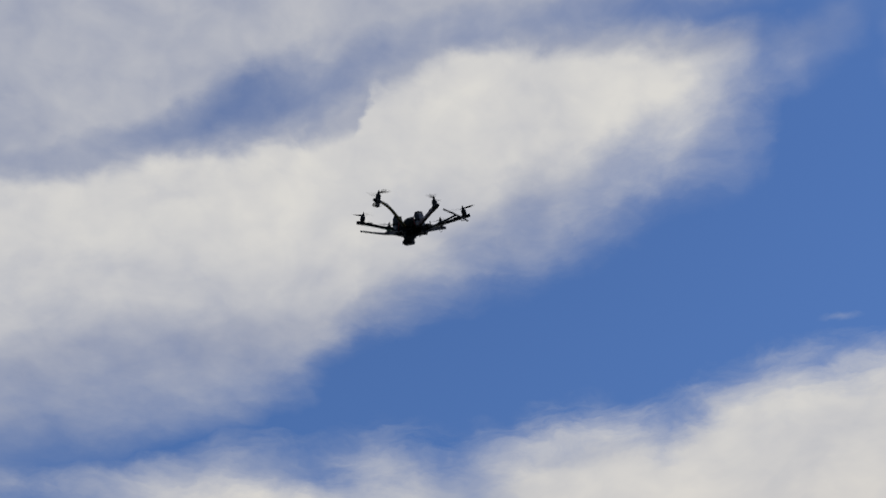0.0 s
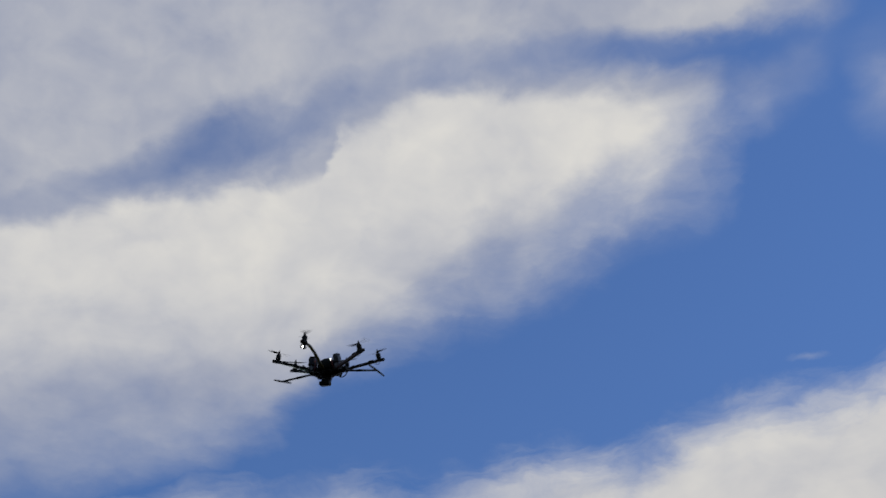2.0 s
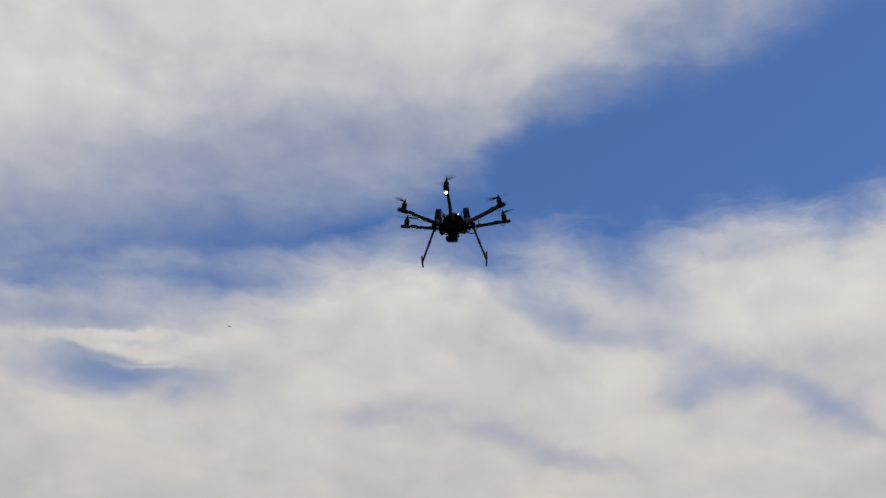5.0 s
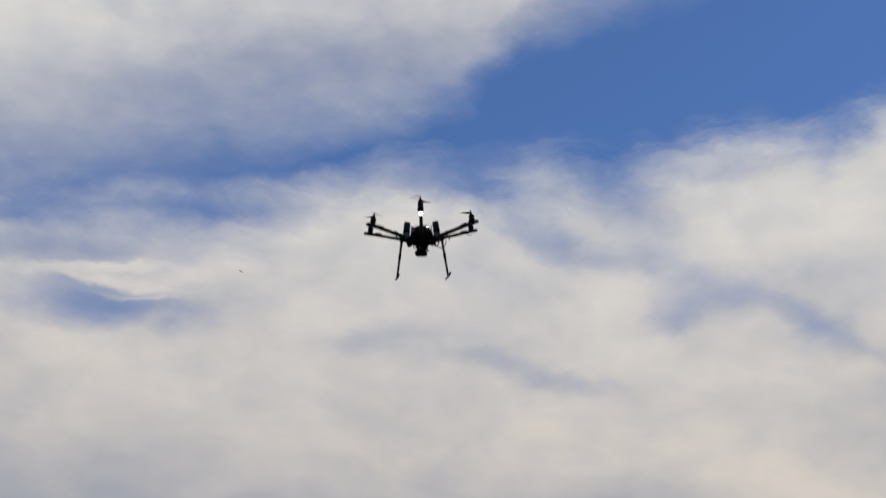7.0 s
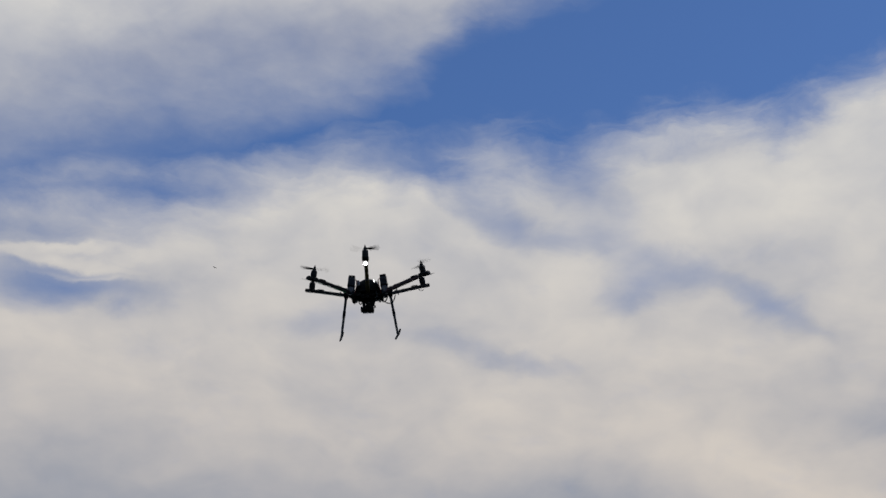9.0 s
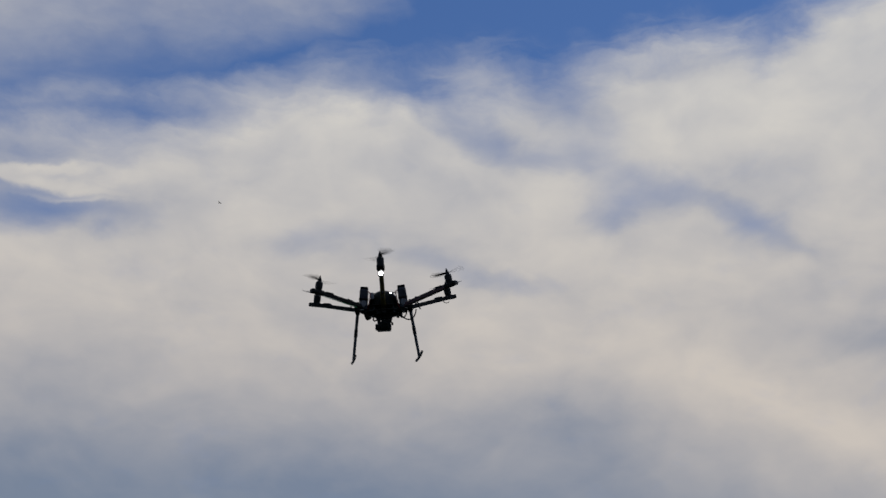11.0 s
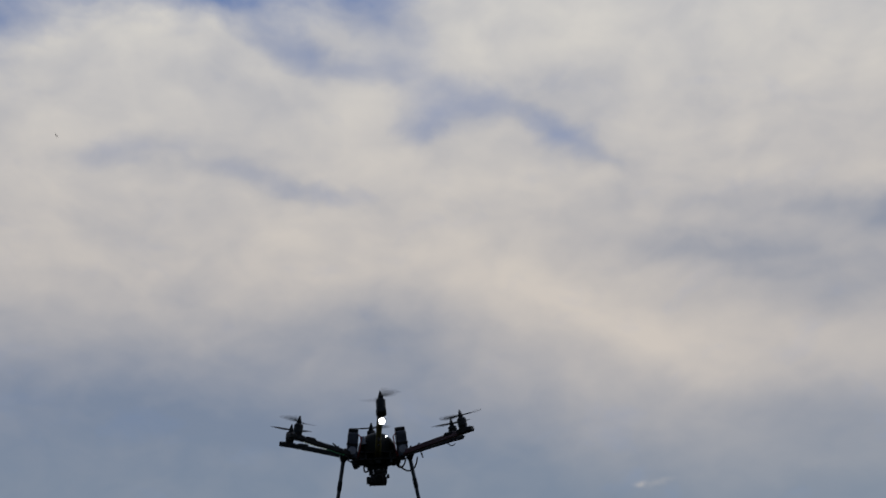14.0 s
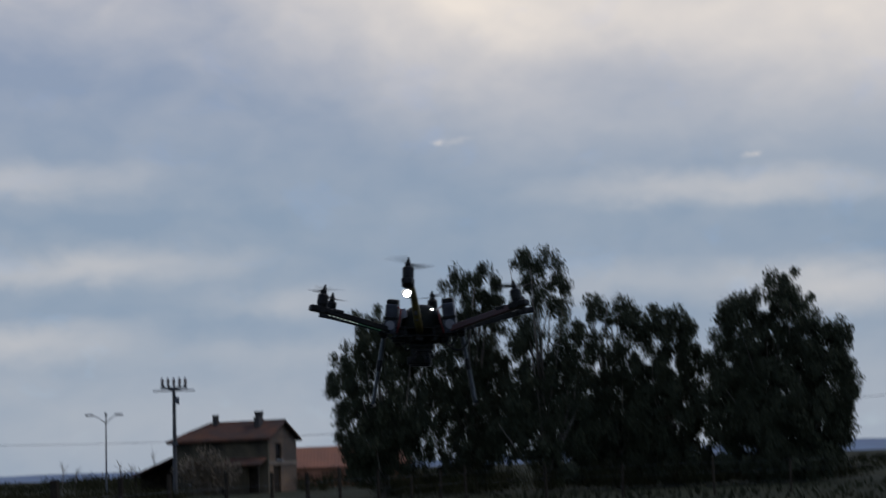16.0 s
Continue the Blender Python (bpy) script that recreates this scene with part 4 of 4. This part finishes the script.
    # battery packs either side of the dome
    for s in (-1, 1):
        m = pose(s * 0.104, -0.045, 0.008, 6, s * -6, 0)
        pack = part("battery_pack", box(BM(), (0, 0, 0.01), (0.044, 0.07, 0.105), m, bevel=0.007), PACK, drone)
        part("label", cone(BM(), m @ Vector((0, -0.034, -0.012)), m @ Vector((0, -0.0375, -0.012)), 0.017, 0.016, 18), GREY, pack, "round pale grey label")
        part("lead", tube(BM(), [m @ Vector((-s * 0.020, -0.02, 0.055)), m @ Vector((-s * 0.034, -0.03, 0.045)), m @ Vector((-s * 0.032, -0.03, 0.0)), m @ Vector((-s * 0.025, -0.02, -0.04))], [0.003] * 4, 6), LEAD, pack, "dull red power lead")
        part("top_block", box(BM(), (0, 0.004, 0.068), (0.040, 0.056, 0.020), m, bevel=0.005), BLACK, pack)
        part("strap", box(BM(), (0, 0, 0.012), (0.048, 0.074, 0.012), m, bevel=0.003), BLACK, pack)
    # sun glint on the dome, put in as a glowing bead; tilted antenna tabs
    part("glint_bead", ball(BM(), (0.040, -0.038, 0.048), (0.0035, 0.0035, 0.0035), seg=10, rings=6), LAMP_AND_GLINT, drone, "small glowing bead standing in for a sun glint")
    for s in (-1, 1):
        part("bracket", box(BM(), (s * 0.14, 0.015, -0.022), (0.03, 0.06, 0.03), bevel=0.005), BLACK, drone)
    part("receiver", box(BM(), (-0.052, -0.058, 0.044), (0.020, 0.016, 0.034), pose(0, 0, 0, 0, -10, 0), bevel=0.003), GREY, drone, "small grey receiver box")
    part("antenna", cone(BM(), (0.178, -0.02, 0.0), (0.192, -0.03, -0.045), 0.004, 0.003, 8), BLACK, drone)
    part("antenna", cone(BM(), (-0.165, -0.04, 0.01), (-0.185, -0.05, 0.028), 0.004, 0.003, 8), BLACK, drone)
    # hanging cables
    loops = [[(0.075, -0.02, -0.05), (0.110, -0.04, -0.100), (0.155, -0.03, -0.098), (0.170, 0.0, -0.040)],
             [(0.075, 0.0, -0.05), (0.085, -0.01, -0.080), (0.112, 0.0, -0.082), (0.122, 0.01, -0.04)],
             [(-0.05, -0.03, -0.05), (-0.062, -0.035, -0.085), (-0.05, -0.03, -0.1), (-0.035, -0.03, -0.085)],
             [(-0.13, 0.0, -0.035), (-0.1, -0.02, -0.058), (-0.075, -0.02, -0.056), (-0.05, 0.0, -0.04)]]
    # plugs and small boxes strapped round the frame
    rnd = random.Random(12)
    for j in range(14):
        a = j * math.tau / 14 + rnd.uniform(-0.15, 0.15)
        d = rnd.uniform(0.075, 0.118)
        m = pose(d * math.sin(a), d * math.cos(a), rnd.uniform(-0.066, -0.036), rnd.uniform(-20, 20), rnd.uniform(-20, 20), rnd.uniform(0, 90))
        size = (rnd.uniform(0.014, 0.034), rnd.uniform(0.014, 0.03), rnd.uniform(0.012, 0.028))
        part("connector", box(BM(), (0, 0, 0), size, m, bevel=0.003), BLACK if j % 3 else MOTOR, drone)
    for pts in loops:
        part("hanging_cable", tube(BM(), bowed(pts), [0.0035] * 13, 6), BLACK, drone)
    # camera on its gimbal
    bm = BM()
    box(bm, (0, -0.012, -0.078), (0.085, 0.05, 0.016), bevel=0.004)
    for x in (-0.034, -0.012, 0.02, 0.036):
        cone(bm, (x, -0.02, -0.072), (x * 0.9, -0.03, -0.108), 0.007, 0.006, 8)
    box(bm, (0.012, -0.02, -0.096), (0.050, 0.04, 0.014), bevel=0.004)
    box(bm, (-0.028, -0.03, -0.100), (0.018, 0.03, 0.022), bevel=0.004)
    gimbal = part("gimbal", bm, BLACK, drone, "small black camera gimbal with open struts")
    bm = box(BM(), (-0.002, -0.044, -0.133), (0.084, 0.052, 0.030), pose(0, 0, 0, 0, 2, 0), bevel=0.006)
    box(bm, (0.0, -0.040, -0.113), (0.062, 0.040, 0.014), bevel=0.004)
    camera_body = part("camera_body", bm, BLACK, gimbal)
    for x in (-0.030, -0.018, 0.018, 0.030):
        part("rib", box(BM(), (x, -0.071, -0.131), (0.004, 0.006, 0.022), bevel=0.001), MOTOR, camera_body)
    part("base_plate", box(BM(), (-0.003, -0.044, -0.151), (0.070, 0.044, 0.006), bevel=0.002), MOTOR, camera_body)
    part("lens_barrel", cone(BM(), (0, -0.068, -0.126), (0, -0.098, -0.132), 0.019, 0.017, 16), DOME, gimbal)
    part("knob", cone(BM(), (0.036, -0.05, -0.118), (0.046, -0.05, -0.117), 0.008, 0.008, 10), BLACK, gimbal)
    # folding legs, built hanging from the hinge
    legs = []
    for s in (-1, 1):
        leg = part("landing_leg", cone(BM(), (0, 0, 0.01), (0, 0, -0.253), 0.0085, 0.0075, 12), LEG, drone, "folding black tube leg")
        part("foot_bar", tube(BM(), [(0.016, -0.160, -0.250), (0.006, -0.06, -0.255), (-0.006, 0.06, -0.255), (-0.016, 0.160, -0.252)], [0.006, 0.007, 0.007, 0.006], 8), BLACK, leg)
        part("sleeve", cone(BM(), (0, 0, -0.09), (0, 0, -0.13), 0.0095, 0.0095, 12), MOTOR, leg)
        part("hinge_knuckle", cone(BM(), (0, -0.016, 0), (0, 0.016, 0), 0.013, 0.013, 14), MOTOR, leg)
        legs.append((leg, s))
    return drone, legs, rotors


DRONE, LEGS, ROTORS = hexacopter()


def small_bird():
    bird = thing("bird", "tiny dark bird gliding far off under the clouds", "bird")
    part("body", ball(BM(), (0, 0, 0), (0.04, 0.10, 0.035), seg=12, rings=8), FEATHER, bird, smooth=True)
    part("tail", box(BM(), (0, 0.13, 0.005), (0.04, 0.08, 0.01), bevel=0.004), FEATHER, bird)
    for s in (-1, 1):
        m = pose(s * 0.12, 0, 0.025, 0, -14 * s, 6 * s)
        part("wing", box(BM(), (0, 0, 0), (0.21, 0.08, 0.01), m, bevel=0.005), FEATHER, bird)
    return bird


BIRD = small_bird()


# ---- what moves ----
def motions():
    walk(DRONE, [
        (0, pose(-1.830, 8.900, 9.104, 22.0, 12.7, -20.8)),
        (0.5, pose(-1.940, 9.016, 8.956, 20.8, 11.9, -20.5)),
        (1, pose(-2.073, 9.266, 8.861, 24.8, 10.8, -19.1)),
        (1.5, pose(-2.213, 9.365, 8.731, 24.3, 9.8, -15.0)),
        (2, pose(-2.359, 9.393, 8.616, 23.4, 7.2, -7.8)),
        (3, pose(-2.506, 9.143, 8.283, 18.3, 0.2, -1.7)),
        (4, pose(-2.822, 9.139, 8.019, 17.8, 0.2, 8.3)),
        (4.5, pose(-2.771, 8.908, 7.656, 15.1, -1.9, 8.5)),
        (7, pose(-2.918, 8.939, 6.709, 20.0, -3.4, 15.8)),
        (7.5, pose(-2.800, 8.614, 6.400, 18.4, -3.0, 15.6)),
        (8, pose(-2.795, 8.532, 6.214, 16.2, -4.3, 15.0)),
        (10.5, pose(-2.384, 7.538, 5.010, 14.2, -3.4, 15.1)),
        (11, pose(-2.190, 7.246, 4.708, 12.7, -4.0, 14.3)),
        (11.5, pose(-2.047, 7.137, 4.515, 14.3, -2.4, 16.5)),
        (12, pose(-1.767, 6.926, 4.266, 11.5, -4.4, 15.5)),
        (12.5, pose(-1.524, 6.798, 4.009, 9.5, -5.9, 12.4)),
        (13, pose(-1.357, 6.552, 3.674, 12.1, -1.5, 11.5)),
        (13.5, pose(-1.270, 6.514, 3.442, 11.3, -0.8, 12.9)),
        (14, pose(-1.087, 6.275, 3.151, 9.3, -1.0, 12.7)),
        (14.5, pose(-0.865, 6.114, 2.918, 6.1, 2.0, 10.5)),
        (15, pose(-0.497, 5.920, 2.654, 7.2, -6.5, -1.6)),
        (15.1, pose(-0.488, 5.874, 2.601, 7.0, -5.5, -2.1)),
        (15.2, pose(-0.410, 5.836, 2.538, 6.8, -4.5, -2.6)),
        (15.3, pose(-0.378, 5.789, 2.497, 6.5, -3.6, -3.1)),
        (15.4, pose(-0.318, 5.749, 2.434, 6.3, -2.5, -3.6)),
        (15.5, pose(-0.267, 5.702, 2.398, 6.1, -1.5, -4.1)),
        (15.7, pose(-0.216, 5.620, 2.285, 4.4, -0.4, -4.4)),
        (16, pose(-0.085, 5.499, 2.104, 1.8, 1.4, -4.8)),
    ])
    swing = [(0, -13.3), (0.5, -9.8), (1, -6.0), (1.5, 0.2), (2, 6.1), (3, 27.4), (4, 49.2), (4.5, 61.0), (7, 81.8), (7.5, 82.5), (8, 81.4), (10.5, 82.4), (11, 82.5), (11.5, 82.4), (12, 81.9), (12.5, 82.2), (13, 82.1), (13.5, 80.0), (14, 80.0), (14.5, 82.3), (15, 81.8), (15.1, 81.9), (15.2, 82.0), (15.3, 82.0), (15.4, 82.1), (15.5, 82.1), (15.7, 81.3), (16, 80.0)]
    for leg, s in LEGS:
        walk(leg, [(t, pose(s * 0.140, 0.024, -0.038, 0, -s * (90 - deg), 0)) for t, deg in swing])
    for k, (rotor, hub, turn) in enumerate(ROTORS):
        walk(rotor, [(n / FPS, hub @ pose(0, 0, 0, 0, 0, turn * (88.0 * n + 47 * k))) for n in range(16 * FPS + 1)])
    walk(BIRD, [
        (0, pose(-63.77, 116.62, 73.25, 0, 8, 60)),
        (4, pose(-60.52, 119.65, 71.04, 0, 8, 60)),
        (8, pose(-57.12, 122.56, 68.82, 0, 8, 60)),
        (12, pose(-53.59, 125.33, 66.57, 0, 8, 60)),
        (16, pose(-49.92, 127.97, 64.31, 0, 8, 60)),
    ])


motions()
